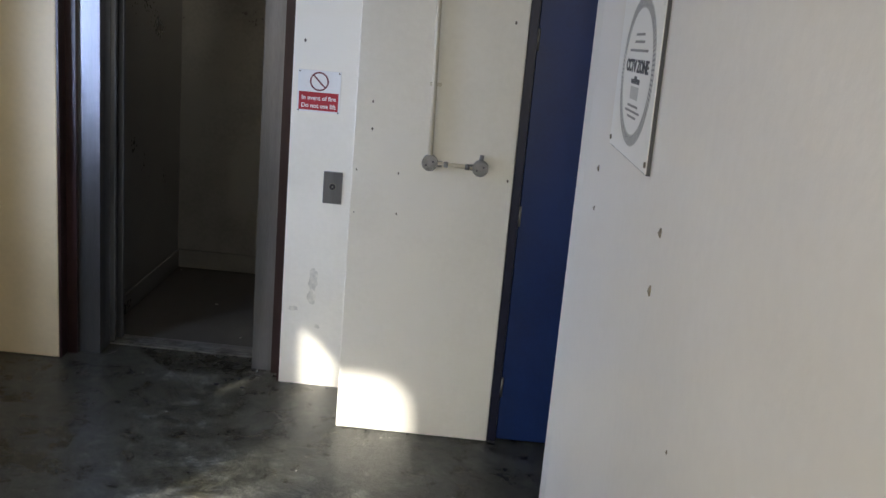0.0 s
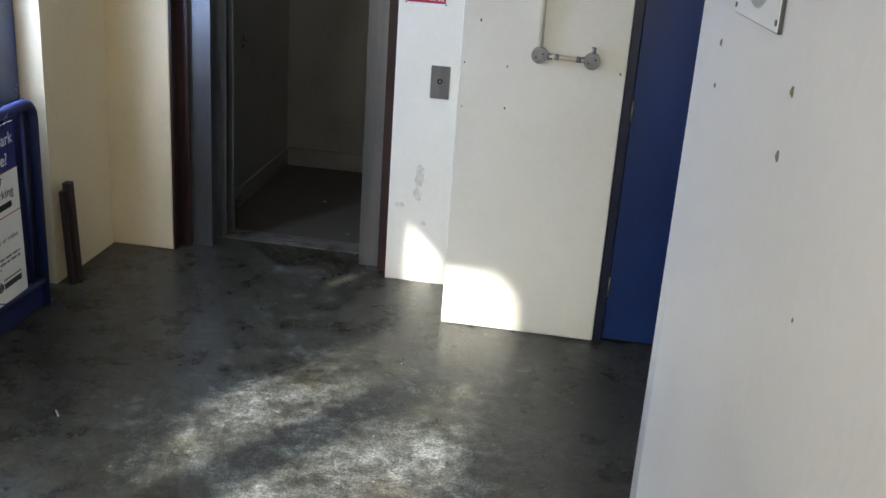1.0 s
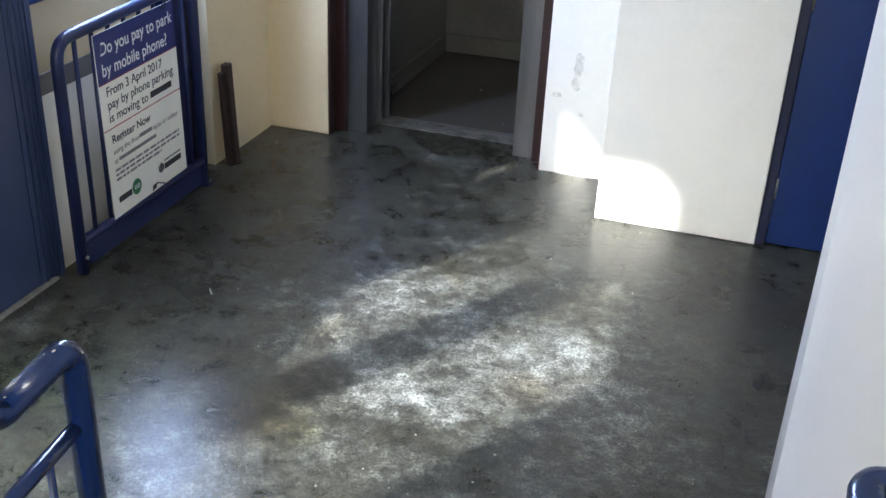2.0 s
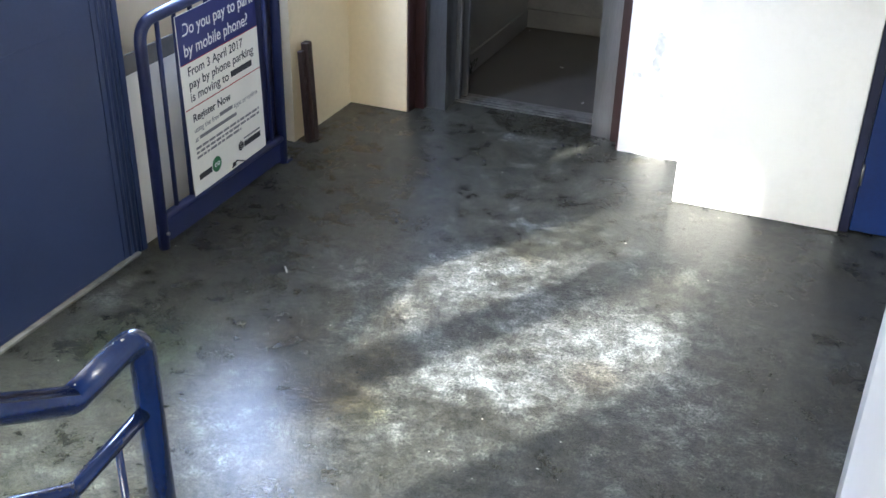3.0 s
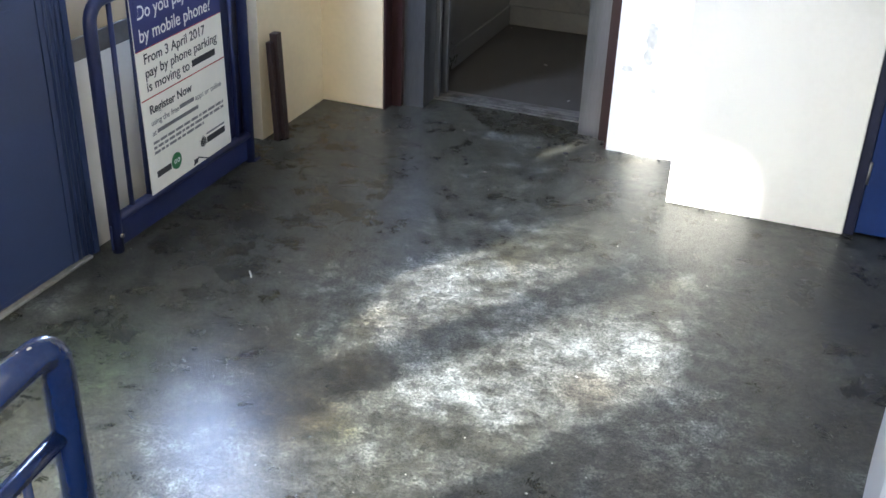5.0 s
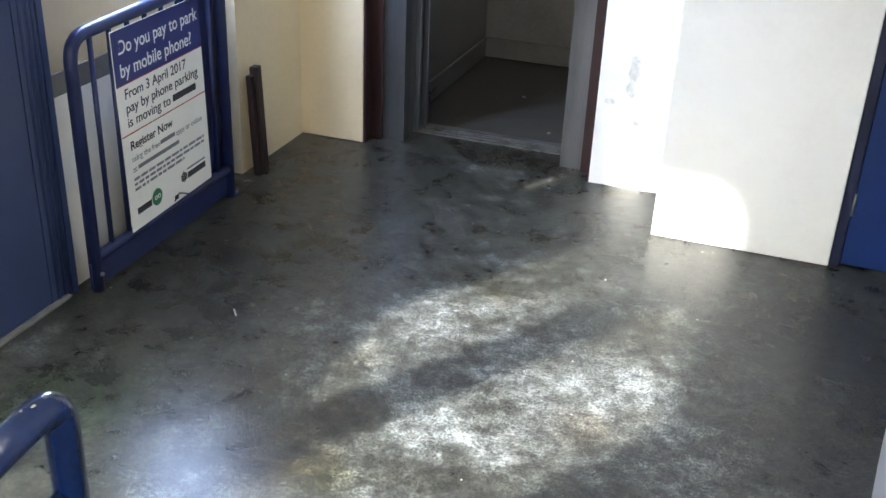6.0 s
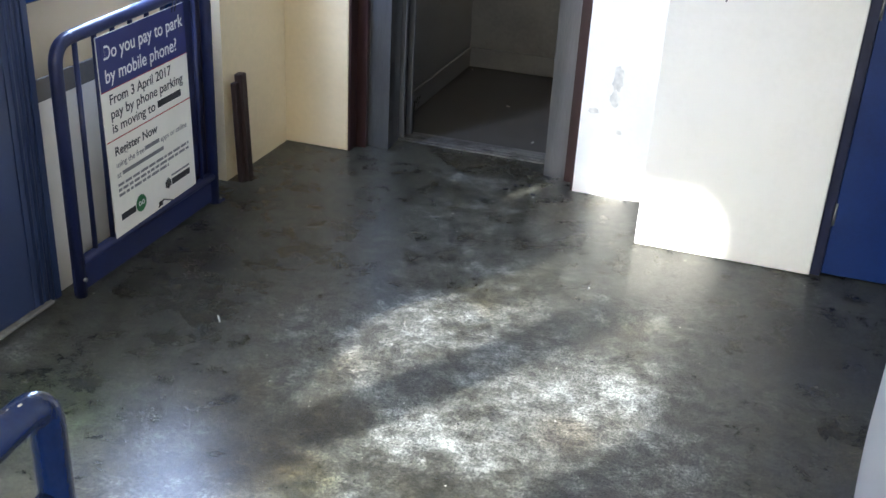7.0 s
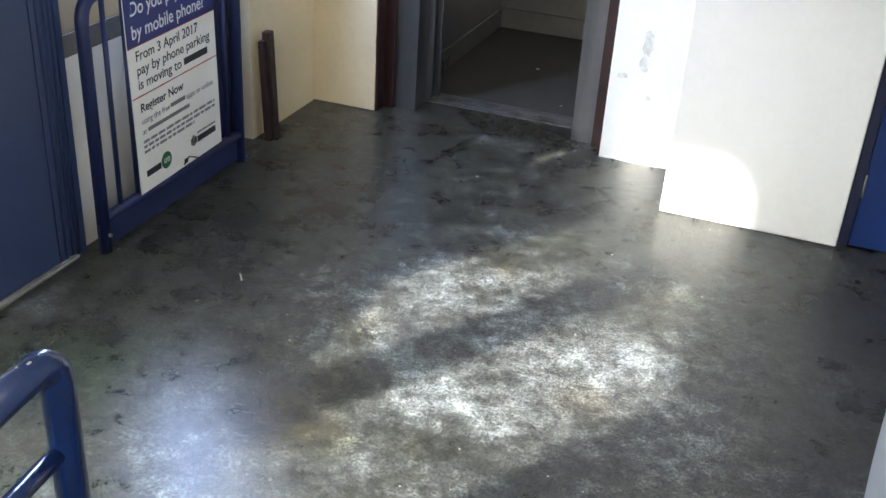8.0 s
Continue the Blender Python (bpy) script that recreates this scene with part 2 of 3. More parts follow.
RED = surface("red_print", (0.42, 0.02, 0.035), (0.34, 0.016, 0.03), 0.35, bump=0.0)
MAROON = surface("dark_red_print", (0.15, 0.018, 0.028), (0.12, 0.014, 0.022), 0.4, bump=0.0)
INK = surface("black_ink", (0.02, 0.02, 0.025), (0.015, 0.015, 0.018), 0.5, bump=0.0)
GREYINK = surface("grey_ink", (0.20, 0.20, 0.20), (0.16, 0.16, 0.16), 0.5, bump=0.0)
PALEINK = surface("pale_grey_ink", (0.50, 0.50, 0.48), (0.45, 0.45, 0.44), 0.5, bump=0.0)
GREEN = surface("green_print", (0.02, 0.16, 0.05), (0.015, 0.12, 0.04), 0.45, bump=0.0)
PLASTIC = surface("cream_conduit_plastic", (0.66, 0.60, 0.46), (0.55, 0.50, 0.38), 0.45)
ZINC = surface("galvanised_fitting", (0.30, 0.29, 0.275), (0.13, 0.125, 0.118), 0.5, metal=0.5, coarse=20, fine=120, bump=0.2)
PLUG = surface("brown_wall_plug", (0.19, 0.165, 0.125), (0.09, 0.08, 0.06), 0.6, coarse=40)
STRIP = surface("worn_strip", (0.21, 0.20, 0.175), (0.09, 0.085, 0.07), 0.7, coarse=14, fine=80)
LITTER = surface("litter_paper", (0.50, 0.48, 0.43), (0.36, 0.35, 0.31), 0.7)
GLASS = glass_material("window_glass")
GROUND = surface("asphalt", (0.055, 0.055, 0.055), (0.035, 0.035, 0.035), 0.85, coarse=0.4, fine=30, bump=0.3)
BRICK = surface("pale_brick", (0.42, 0.30, 0.25), (0.32, 0.22, 0.18), 0.8, coarse=0.5, fine=12, bump=0.2)
CONCRETE = surface("stair_concrete", (0.16, 0.16, 0.15), (0.09, 0.09, 0.085), 0.6, coarse=3, fine=60, bump=0.3)


# ---- mesh tools ----
def add_box(bm, x0, x1, y0, y1, z0, z1):
    made = bmesh.ops.create_cube(bm, size=1.0)["verts"]
    for v in made:
        v.co = Vector(((x0 + x1) / 2 + v.co.x * (x1 - x0), (y0 + y1) / 2 + v.co.y * (y1 - y0), (z0 + z1) / 2 + v.co.z * (z1 - z0)))
    return made


def box(x0, x1, y0, y1, z0, z1, bevel=0.0, segments=2):
    bm = bmesh.new()
    add_box(bm, x0, x1, y0, y1, z0, z1)
    if bevel:
        bmesh.ops.bevel(bm, geom=bm.edges[:], offset=bevel, segments=segments, affect="EDGES", profile=0.5)
    return bm


def boxes(*rows):
    bm = bmesh.new()
    for row in rows:
        add_box(bm, *row)
    return bm


def rounded(points, radius, steps=6):
    """A line of points with its inner corners rounded."""
    pts = [Vector(p) for p in points]
    out = [pts[0]]
    for a, b, c in zip(pts, pts[1:], pts[2:]):
        u, w = (a - b), (c - b)
        r = min(radius, u.length * 0.49, w.length * 0.49)
        p, q = b + u.normalized() * r, b + w.normalized() * r
        for k in range(steps + 1):
            s = k / steps
            out.append((1 - s) ** 2 * p + 2 * s * (1 - s) * b + s * s * q)
    return out + [pts[-1]]


def tube(points, radius, sides=14, bm=None):
    """A round bar along a line of points, with closed ends."""
    bm = bm or bmesh.new()
    pts = [Vector(p) for p in points]
    rings, up = [], None
    for k, p in enumerate(pts):
        way = (pts[min(k + 1, len(pts) - 1)] - pts[max(k - 1, 0)]).normalized()
        if up is None:
            up = way.orthogonal().normalized()
        up = (up - way * up.dot(way)).normalized()
        side = way.cross(up)
        rings.append([bm.verts.new(p + radius * (math.cos(a) * up + math.sin(a) * side)) for a in (2 * math.pi * j / sides for j in range(sides))])
    for r0, r1 in zip(rings, rings[1:]):
        for j in range(sides):
            f = bm.faces.new((r0[j], r0[(j + 1) % sides], r1[(j + 1) % sides], r1[j]))
            f.smooth = True
    bm.faces.new(rings[0][::-1])
    bm.faces.new(rings[-1])
    return bm


def mesh_of(name, bm, material):
    bmesh.ops.recalc_face_normals(bm, faces=bm.faces[:])
    me = bpy.data.meshes.new(name)
    bm.to_mesh(me)
    bm.free()
    me.materials.append(material)
    return me


def structure(name, bm, material, label, category):
    return tagged(new(name, mesh_of(name, bm, material)), label, category, kind="structure")


def thing(name, at, label, category, group=""):
    root = new(name)
    root.matrix_basis = Matrix.Translation(at)
    root.empty_display_size = 0.1
    return tagged(root, label, category, group)


def part(name, bm, material, parent, label=""):
    me = bm if isinstance(bm, bpy.types.Mesh) else mesh_of(name, bm, material)
    ob = new(name, me)
    ob.parent = parent
    if parent.type == "EMPTY":
        ob.matrix_parent_inverse = parent.matrix_basis.inverted()
    if label:
        ob["label"] = label
    return ob


def facing(origin, way):
    """A frame on a wall: x along the wall to the right as one reads it, y up, z out of the wall."""
    z = Vector(way)
    y = Vector((0, 0, 1))
    x = y.cross(z)
    m = Matrix((x, y, z)).transposed().to_4x4()
    return Matrix.Translation(origin) @ m


def plate(m, x0, x1, y0, y1, z0, z1, bevel=0.0):
    bm = box(x0, x1, y0, y1, z0, z1, bevel, 1)
    bm.transform(m)
    return bm


def disc(m, x, y, radius, z0, z1, sides=28, inner=0.0, sy=1.0):
    """A disc or a ring, flat on the wall."""
    bm = bmesh.new()
    def ring(r, z):
        return [bm.verts.new((x + r * math.cos(2 * math.pi * k / sides), y + sy * r * math.sin(2 * math.pi * k / sides), z)) for k in range(sides)]
    top, low = ring(radius, z1), ring(radius, z0)
    if inner:
        itop, ilow = ring(inner, z1), ring(inner, z0)
    for k in range(sides):
        j = (k + 1) % sides
        bm.faces.new((low[k], low[j], top[j], top[k]))
        if inner:
            bm.faces.new((top[k], top[j], itop[j], itop[k]))
            bm.faces.new((ilow[j], ilow[k], itop[k], itop[j]))
    if not inner:
        bm.faces.new(top)
    bm.transform(m)
    return bm


def words(body, m, x, y, z, size, material, parent, name="lettering", bold=0.0, align="LEFT", width=None):
    """Raised lettering in the built-in font, as a mesh."""
    cu = bpy.data.curves.new(name, "FONT")
    cu.body, cu.size, cu.align_x, cu.extrude, cu.offset = body, size, align, 0.0003, bold
    tmp = bpy.data.objects.new(name, cu)
    me = bpy.data.meshes.new_from_object(tmp)
    bpy.data.objects.remove(tmp)
    xs = [v.co.x for v in me.vertices]
    if width and xs:
        k = width / (max(xs) - min(xs))
        me.transform(Matrix.Diagonal((k, 1, 1, 1)))
    me.transform(m @ Matrix.Translation((x, y, z)))
    me.materials.clear()
    me.materials.append(material)
    return part(name, me, material, parent)


# ---- large structure ----
TOP = 2.6
structure("ground", boxes((-400, 400, -400, 400, -0.45, -0.25)), GROUND, "grey asphalt ground outside the building", "ground")
structure("floor", boxes((-1.2, 3.3, -6.3, 0.272, -0.2, 0.0)), FLOOR, "dark painted concrete landing floor with worn paler patches and tinted-in sun and shade", "floor")
structure("ceiling", boxes((-1.3, 3.4, -6.4, 0.6, TOP, TOP + 0.15)), CEIL, "plain painted ceiling", "ceiling")
structure("wall_north", boxes((0.552, 0.909, 0.0, 0.24, 0, TOP), (-0.568, 0.552, 0.02, 0.20, 2.10, TOP)), PALE, "cream painted wall beside and over the lift", "wall")
structure("wall_boxing", box(0.909, 1.598, -0.446, 0.24, 0, TOP, 0.004, 1), PALE, "cream boxed-out wall panel beside the blue door", "wall")
structure("wall_nib", box(-1.06, -0.568, 0.02, 0.24, 0, TOP, 0.005, 1), CREAM, "cream painted wall nib beside the lift", "wall")
structure("wall_west", boxes((-1.06, -0.893, -0.570, 0.018, 0, TOP), (-1.06, -0.90, -1.76, -0.572, 2.15, TOP)), CREAM, "cream side wall ending at the window bay", "wall")
structure("wall_west_stair", boxes(
    (-0.96, -0.90, -3.06, -2.74, 0, TOP), (-0.96, -0.90, -3.77, -3.06, 0, 1.0), (-0.96, -0.90, -3.77, -3.06, 2.45, TOP),
    (-0.96, -0.90, -4.03, -3.77, 0, TOP), (-0.96, -0.90, -4.97, -4.03, 0, 1.0), (-0.96, -0.90, -4.97, -4.03, 2.06, TOP),
    (-0.96, -0.90, -6.30, -4.97, 0, TOP), (-0.96, -0.90, -2.74, -1.762, 2.08, TOP)), CREAM, "cream side wall with two stair windows", "wall")
# unseen downstand, added and slotted to trim the sun patch on the boxing
structure("beam", boxes((-0.90, -0.28, -2.96, -2.84, 1.86, 1.925), (-0.90, -0.28, -2.96, -2.84, 1.995, TOP)), WHITE, "unseen white downstand with a slot, added to trim the sunlight", "beam")


def curved_wall(line, back, low, high):
    """A wall whose face follows a bent line on plan, with a flat back."""
    bm = bmesh.new()
    plan = [(x, y) for x, y in line] + [(back, line[-1][1]), (back, line[0][1])]
    foot = [bm.verts.new((x, y, low)) for x, y in plan]
    head = [bm.verts.new((x, y, high)) for x, y in plan]
    for k in range(len(plan)):
        j = (k + 1) % len(plan)
        f = bm.faces.new((foot[k], foot[j], head[j], head[k]))
        f.smooth = 0 < k < len(line) - 2
    bm.faces.new(foot[::-1])
    bm.faces.new(head)
    return bm


def east_face(y):
    """The stair wall's face: straight along the flight, flaring outwards over the landing."""
    return 1.70 + 0.10 * max(0.0, (y + 2.45) / 1.045) ** 1.6


EAST_LINE = [(1.70, -6.30)] + [(east_face(-2.45 + 1.045 * k / 14), -2.45 + 1.045 * k / 14) for k in range(15)] + [(1.806, -1.400)]
structure("wall_east", curved_wall(EAST_LINE, 2.00, 0, TOP), WHITE, "white painted stair wall ending at the corridor", "wall")
# unseen wall, added so that no sun passes the bay window into the lift
structure("wall_sun_block", boxes((-1.80, -1.102, -1.87, -1.77, -0.25, 2.75)), BRICK, "unseen brick wing wall added to keep sun off the bay", "wall")
# unseen end wall, with an opening made for the added south lamp
structure("wall_south", boxes((-1.06, 0.72, -6.40, -6.30, 0, TOP), (1.60, 2.00, -6.40, -6.30, 0, TOP), (0.72, 1.60, -6.40, -6.30, 0, 1.25), (0.72, 1.60, -6.40, -6.30, 2.25, TOP)), CREAM, "plain cream end wall", "wall")
structure("wall_corridor", boxes((2.00, 3.3, -1.53, -1.43, 0, TOP), (3.2, 3.3, -1.43, -0.36, 0, TOP)), PALE, "plain corridor wall", "wall")
structure("wall_door_side", boxes((1.598, 2.62, -0.36, -0.20, 2.10, TOP), (2.62, 3.3, -0.36, -0.20, 0, TOP), (1.598, 2.62, -0.24, -0.20, 0, 2.10)), PALE, "cream wall round the blue door", "wall")

# lift doorway: dark brown lining, steel architrave
structure("lining", boxes((-0.568, -0.506, 0.10, 0.20, 0, 2.10), (0.490, 0.552, 0.10, 0.20, 0, 2.10), (-0.506, 0.490, 0.10, 0.20, 2.04, 2.10)), BROWN, "dark brown painted lining of the lift doorway", "trim")
structure("reveal_lining", boxes((0.540, 0.552, 0.004, 0.10, 0, 2.10), (-0.568, -0.556, 0.024, 0.10, 0, 2.10)), BROWN, "dark brown painted reveal of the lift doorway", "trim")


# ---- lift ----
def lift():
    root = thing("lift", (0, 0.3, 0), "brushed steel passenger lift with open doors and dark car", "lift")
    arch = part("architrave", boxes((-0.506, -0.400, 0.130, 0.200, 0, 2.04), (0.386, 0.490, 0.130, 0.200, 0, 2.04), (-0.400, 0.386, 0.130, 0.200, 2.0, 2.04)), STEEL, root)
    part("return_jamb", box(-0.412, -0.400, 0.200, 0.270, 0, 2.0, 0.002, 1), STEEL, arch)
    part("return_jamb", box(0.386, 0.398, 0.200, 0.270, 0, 2.0, 0.002, 1), STEEL, arch)
    part("landing_door_panel", box(-0.80, -0.378, 0.278, 0.306, 0.012, 2.02, 0.003, 1), STEEL, root)
    part("landing_door_panel", box(0.366, 0.80, 0.278, 0.306, 0.012, 2.02, 0.003, 1), STEEL, root)
    part("car_door_panel", box(-0.80, -0.360, 0.345, 0.372, 0.012, 2.02, 0.003, 1), STEEL, root)
    part("car_door_panel", box(0.348, 0.80, 0.345, 0.372, 0.012, 2.02, 0.003, 1), STEEL, root)
    sill = part("sill", boxes((-0.42, 0.42, 0.282, 0.300, -0.03, 0.004), (-0.42, 0.42, 0.312, 0.340, -0.03, 0.004), (-0.42, 0.42, 0.350, 0.366, -0.03, 0.004), (-0.42, 0.42, 0.376, 0.420, -0.03, 0.003)), ALU, root, "worn aluminium door sill with grooves")
    part("sill_bed", box(-0.80, 0.80, 0.274, 0.420, -0.06, -0.012), BLACK, sill)
    part("car_floor", box(-0.49, 0.49, 0.420, 1.74, -0.06, 0.0), LIFTFLOOR, root)
    part("car_wall", boxes((-0.51, -0.49, 0.420, 1.76, 0, 2.2)), DARKSTEEL, root)
    part("car_wall", boxes((0.49, 0.51, 0.420, 1.76, 0, 2.2)), DARKSTEEL, root)
    part("car_wall", boxes((-0.49, 0.49, 1.74, 1.76, 0, 2.2)), DARKSTEEL, root)
    part("car_front", boxes((-0.82, -0.42, 0.400, 0.418, 0, 2.2), (0.42, 0.82, 0.400, 0.418, 0, 2.2), (-0.82, 0.82, 0.400, 0.418, 2.04, 2.2)), DARKSTEEL, root)
    part("car_ceiling", boxes((-0.6, 0.6, 0.40, 2.0, 2.2, 2.22)), DARKSTEEL, root)
    part("car_skirting", box(-0.488, 0.488, 1.727, 1.739, 0.004, 0.125, 0.003, 1), GREYBAND, root, "pale skirting at the back of the car")
    part("car_skirting", box(-0.489, -0.478, 0.44, 1.725, 0.004, 0.125, 0.003, 1), DARKSTEEL, root)
    part("shaft_back", boxes((-0.95, -0.84, 0.24, 2.1, -0.1, 2.6), (0.84, 0.95, 0.24, 2.1, -0.1, 2.6), (-0.84, 0.84, 2.02, 2.1, -0.1, 2.6), (-0.84, 0.84, 0.24, 2.02, 2.5, 2.6), (-0.84, 0.84, 0.42, 2.02, -0.2, -0.1)), BLACK, root)
    return root


lift()


def call_button():
    m = facing((0.767, 0, 1.007), (0, -1, 0))
    root = thing("lift_call_button", (0.767, 0, 0.93), "small brushed steel lift call plate on the cream wall", "call button")
    face = part("faceplate", plate(m, -0.045, 0.045, -0.077, 0.077, 0.0005, 0.006, 0.002), STEEL, root)
    b = part("button", disc(m, 0, 0.006, 0.014, 0.006, 0.012), BLACK, root)
    part("button_ring", disc(m, 0, 0.006, 0.017, 0.006, 0.009, inner=0.0142), ALU, b)
    part("arrow", plate(m, -0.004, 0.004, 0.002, 0.010, 0.012, 0.0126), ALU, b)



call_button()


def screws(m, spots, parent, radius=0.004, z=0.003):
    for x, y in spots:
        part("screw", disc(m, x, y, radius, z, z + 0.002, 10), PLUG, parent)


def fire_sign():
    m = facing((0.678, 0, 1.453), (0, -1, 0))
    root = thing("fire_sign", (0.678, 0, 1.355), "white and red sign against using the lift", "sign")
    part("panel", plate(m, -0.100, 0.100, -0.096, 0.096, 0.0005, 0.0035, 0.001), SIGNWHITE, root)
    part("red_band", plate(m, -0.092, 0.092, -0.088, -0.004, 0.0035, 0.0042), RED, root)
    part("ring", disc(m, 0, 0.046, 0.044, 0.0035, 0.0044, 32, inner=0.037), MAROON, root)
    bar = plate(Matrix.Identity(4), -0.038, 0.038, -0.0035, 0.0035, 0.0035, 0.0045)
    bar.transform(m @ Matrix.Translation((0, 0.046, 0)) @ Matrix.Rotation(radians(-45), 4, "Z"))
    part("slash", bar, MAROON, root)
    words("In event of fire", m, -0.080, -0.040, 0.0043, 0.028, SIGNWHITE, root, bold=0.0006, width=0.160)
    words("Do not use lift", m, -0.080, -0.076, 0.0043, 0.028, SIGNWHITE, root, bold=0.0006, width=0.160)
    screws(m, [(-0.092, 0.088), (0.092, 0.088), (-0.092, -0.092), (0.093, -0.092)], root)


fire_sign()


def cctv_sign():
    m = facing((1.70, -3.163, 1.971), (-1, 0, 0)) @ Matrix.Rotation(radians(3.5), 4, "Z") @ Matrix.Diagonal((0.967, 0.70, 1, 1))
    root = thing("camera_zone_sign", (1.70, -3.163, 1.79), "white sign with a grey hatched oval and black lettering", "sign")
    part("panel", plate(m, -0.255, 0.222, -0.262, 0.135, 0.0056, 0.0066), SIGNWHITE, root)
    part("backing", plate(m, -0.252, 0.226, -0.264, 0.132, 0.0006, 0.0056), BLACK, root)
    ring = part("oval", disc(m, 0.0, -0.072, 0.190, 0.0066, 0.0069, 48, inner=0.160, sy=0.86), PALEINK, root)
    hatch = bmesh.new()
    for k in range(96):
        a = 2 * math.pi * k / 96
        c = plate(Matrix.Identity(4), 0.163, 0.187, -0.002, 0.002, 0.0069, 0.0072)
        c.transform(Matrix.Translation((0, -0.072, 0)) @ Matrix.Diagonal((1, 0.86, 1, 1)) @ Matrix.Rotation(a, 4, "Z"))
        for f in c.faces:
            hatch.faces.new([hatch.verts.new(v.co) for v in f.verts])
        c.free()
    hatch.transform(m)
    part("hatching", hatch, GREYINK, ring)
    words("CCTV ZONE", m, -0.131, -0.073, 0.0071, 0.038, INK, root, bold=0.0012, width=0.262)
    for x0, x1, y in ((-0.05, 0.05, 0.006), (-0.055, 0.055, -0.010), (-0.105, 0.105, -0.029)):
        part("print_line", plate(m, x0, x1, y, y + 0.0055, 0.0067, 0.0071), GREYINK, root)
    for x0, x1, y in ((-0.06, 0.06, -0.150), (-0.085, 0.085, -0.162), (-0.05, 0.05, -0.174)):
        part("print_line", plate(m, x0, x1, y, y + 0.005, 0.0067, 0.0071), GREYINK, root)
    for x, h in ((-0.034, 0.010), (0.0, 0.017), (0.034, 0.011)):
        part("emblem_bar", plate(m, x - 0.015, x + 0.015, -0.099, -0.099 + h, 0.0067, 0.0071), INK, root)
    part("emblem_block", plate(m, -0.045, 0.045, -0.133, -0.105, 0.0067, 0.0070), PALEINK, root)
    screws(m, [(-0.240, -0.245), (0.212, -0.245)], root, 0.006, 0.0066)


cctv_sign()


def wall_notice():
    m = facing((-0.912, -0.425, 1.69), (1, 0, 0))
    root = thing("wall_notice", (-0.912, -0.235, 1.69), "dark green notice with pale print on the cream wall", "sign")
    part("panel", plate(m, 0, 0.385, 0, 0.26, 0.0006, 0.005, 0.0015), DARKGREEN, root)
    for x0, x1, y0, y1 in ((0.155, 0.225, 0.022, 0.085), (0.255, 0.355, 0.030, 0.085), (0.03, 0.12, 0.050, 0.085), (0.03, 0.355, 0.12, 0.15), (0.03, 0.355, 0.18, 0.22)):
        part("print_bar", plate(m, x0, x1, y0, y1, 0.005, 0.0056), PALEINK, root)


DARKGREEN = surface("dark_green_print", (0.016, 0.026, 0.018), (0.010, 0.017, 0.012), 0.4, bump=0.0)
wall_notice()


# ---- boxing wall fittings ----
def conduit():
    y = -0.459
    root = thing("wall_conduit", (1.24, -0.444, 1.25), "cream cable conduit dropping to two round junction boxes", "conduit")
    drop = part("conduit_drop", tube([(1.240, y, 1.262), (1.236, y - 0.001, 1.5), (1.226, y - 0.001, 1.9), (1.214, y, TOP)], 0.0105), PLASTIC, root)
    cross = part("conduit_link", tube([(1.250, y - 0.004, 1.254), (1.45, y - 0.004, 1.249)], 0.0095), PLASTIC, root)
    part("saddle", tube([(1.300, y - 0.004, 1.2527), (1.318, y - 0.004, 1.2522)], 0.0125), ZINC, cross)
    part("saddle", tube([(1.390, y - 0.004, 1.2506), (1.410, y - 0.004, 1.2501)], 0.0125), ZINC, cross)
    part("saddle", box(1.214, 1.262, -0.455, -0.445, 1.575, 1.590, 0.002, 1), PLASTIC, drop)
    m = facing((0, -0.444, 0), (0, -1, 0))
    for x, z in ((1.240, 1.254), (1.455, 1.249)):
        bx = part("junction_box", disc(m, x, z, 0.034, 0.0, 0.030, 24), ZINC, root)
        part("lid", disc(m, x, z, 0.028, 0.030, 0.034, 24), ZINC, bx)
        part("lid_screw", disc(m, x + 0.014, z + 0.008, 0.004, 0.034, 0.036, 8), BLACK, bx)
        part("lid_screw", disc(m, x - 0.014, z - 0.008, 0.004, 0.034, 0.036, 8), BLACK, bx)
    part("spout", tube([(1.455, y, 1.278), (1.458, y, 1.305)], 0.009), ZINC, root)
    part("spout", tube([(1.268, y, 1.252), (1.292, y, 1.251)], 0.013), ZINC, root)
    part("spout", tube([(1.412, y, 1.250), (1.430, y, 1.250)], 0.013), ZINC, root)


conduit()


def wall_plug(at, way, length=0.018, lean=0.0):
    """An old fixing hole with a torn plug end."""
    m = facing(at, way) @ Matrix.Rotation(lean, 4, "Z")
    bm = bmesh.new()
    bmesh.ops.create_icosphere(bm, subdivisions=1, radius=0.5)
    bm.transform(m @ Matrix.Diagonal((min(0.012, 0.65 * length), length, min(0.008, 0.6 * length), 1)))
    ob = new("wall_plug", mesh_of("wall_plug", bm, PLUG))
    return tagged(ob, "old brown wall plug stuck in the painted wall", "wall plug", "old fixings in the walls")


for x, z, s in ((0.982, 1.487, 0.017), (0.986, 1.372, 0.019), (0.930, 1.193, 0.014), (1.110, 1.192, 0.016), (0.930, 1.006, 0.012), (1.114, 1.016, 0.016), (1.575, 1.203, 0.019), (1.545, 1.86, 0.022)):
    wall_plug((x, -0.444, z), (0, -1, 0), s)
for x, z, s in ((0.603, 1.68, 0.02),):
    wall_plug((x, 0.0, z), (0, -1, 0), s)
for y, z, s in ((-2.75, 1.694, 0.016), (-2.757, 1.614, 0.011), (-3.536, 1.756, 0.015), (-3.518, 1.675, 0.017), (-3.76, 1.567, 0.006)):
    wall_plug((1.70, y, z), (-1, 0, 0), s, 0.15)


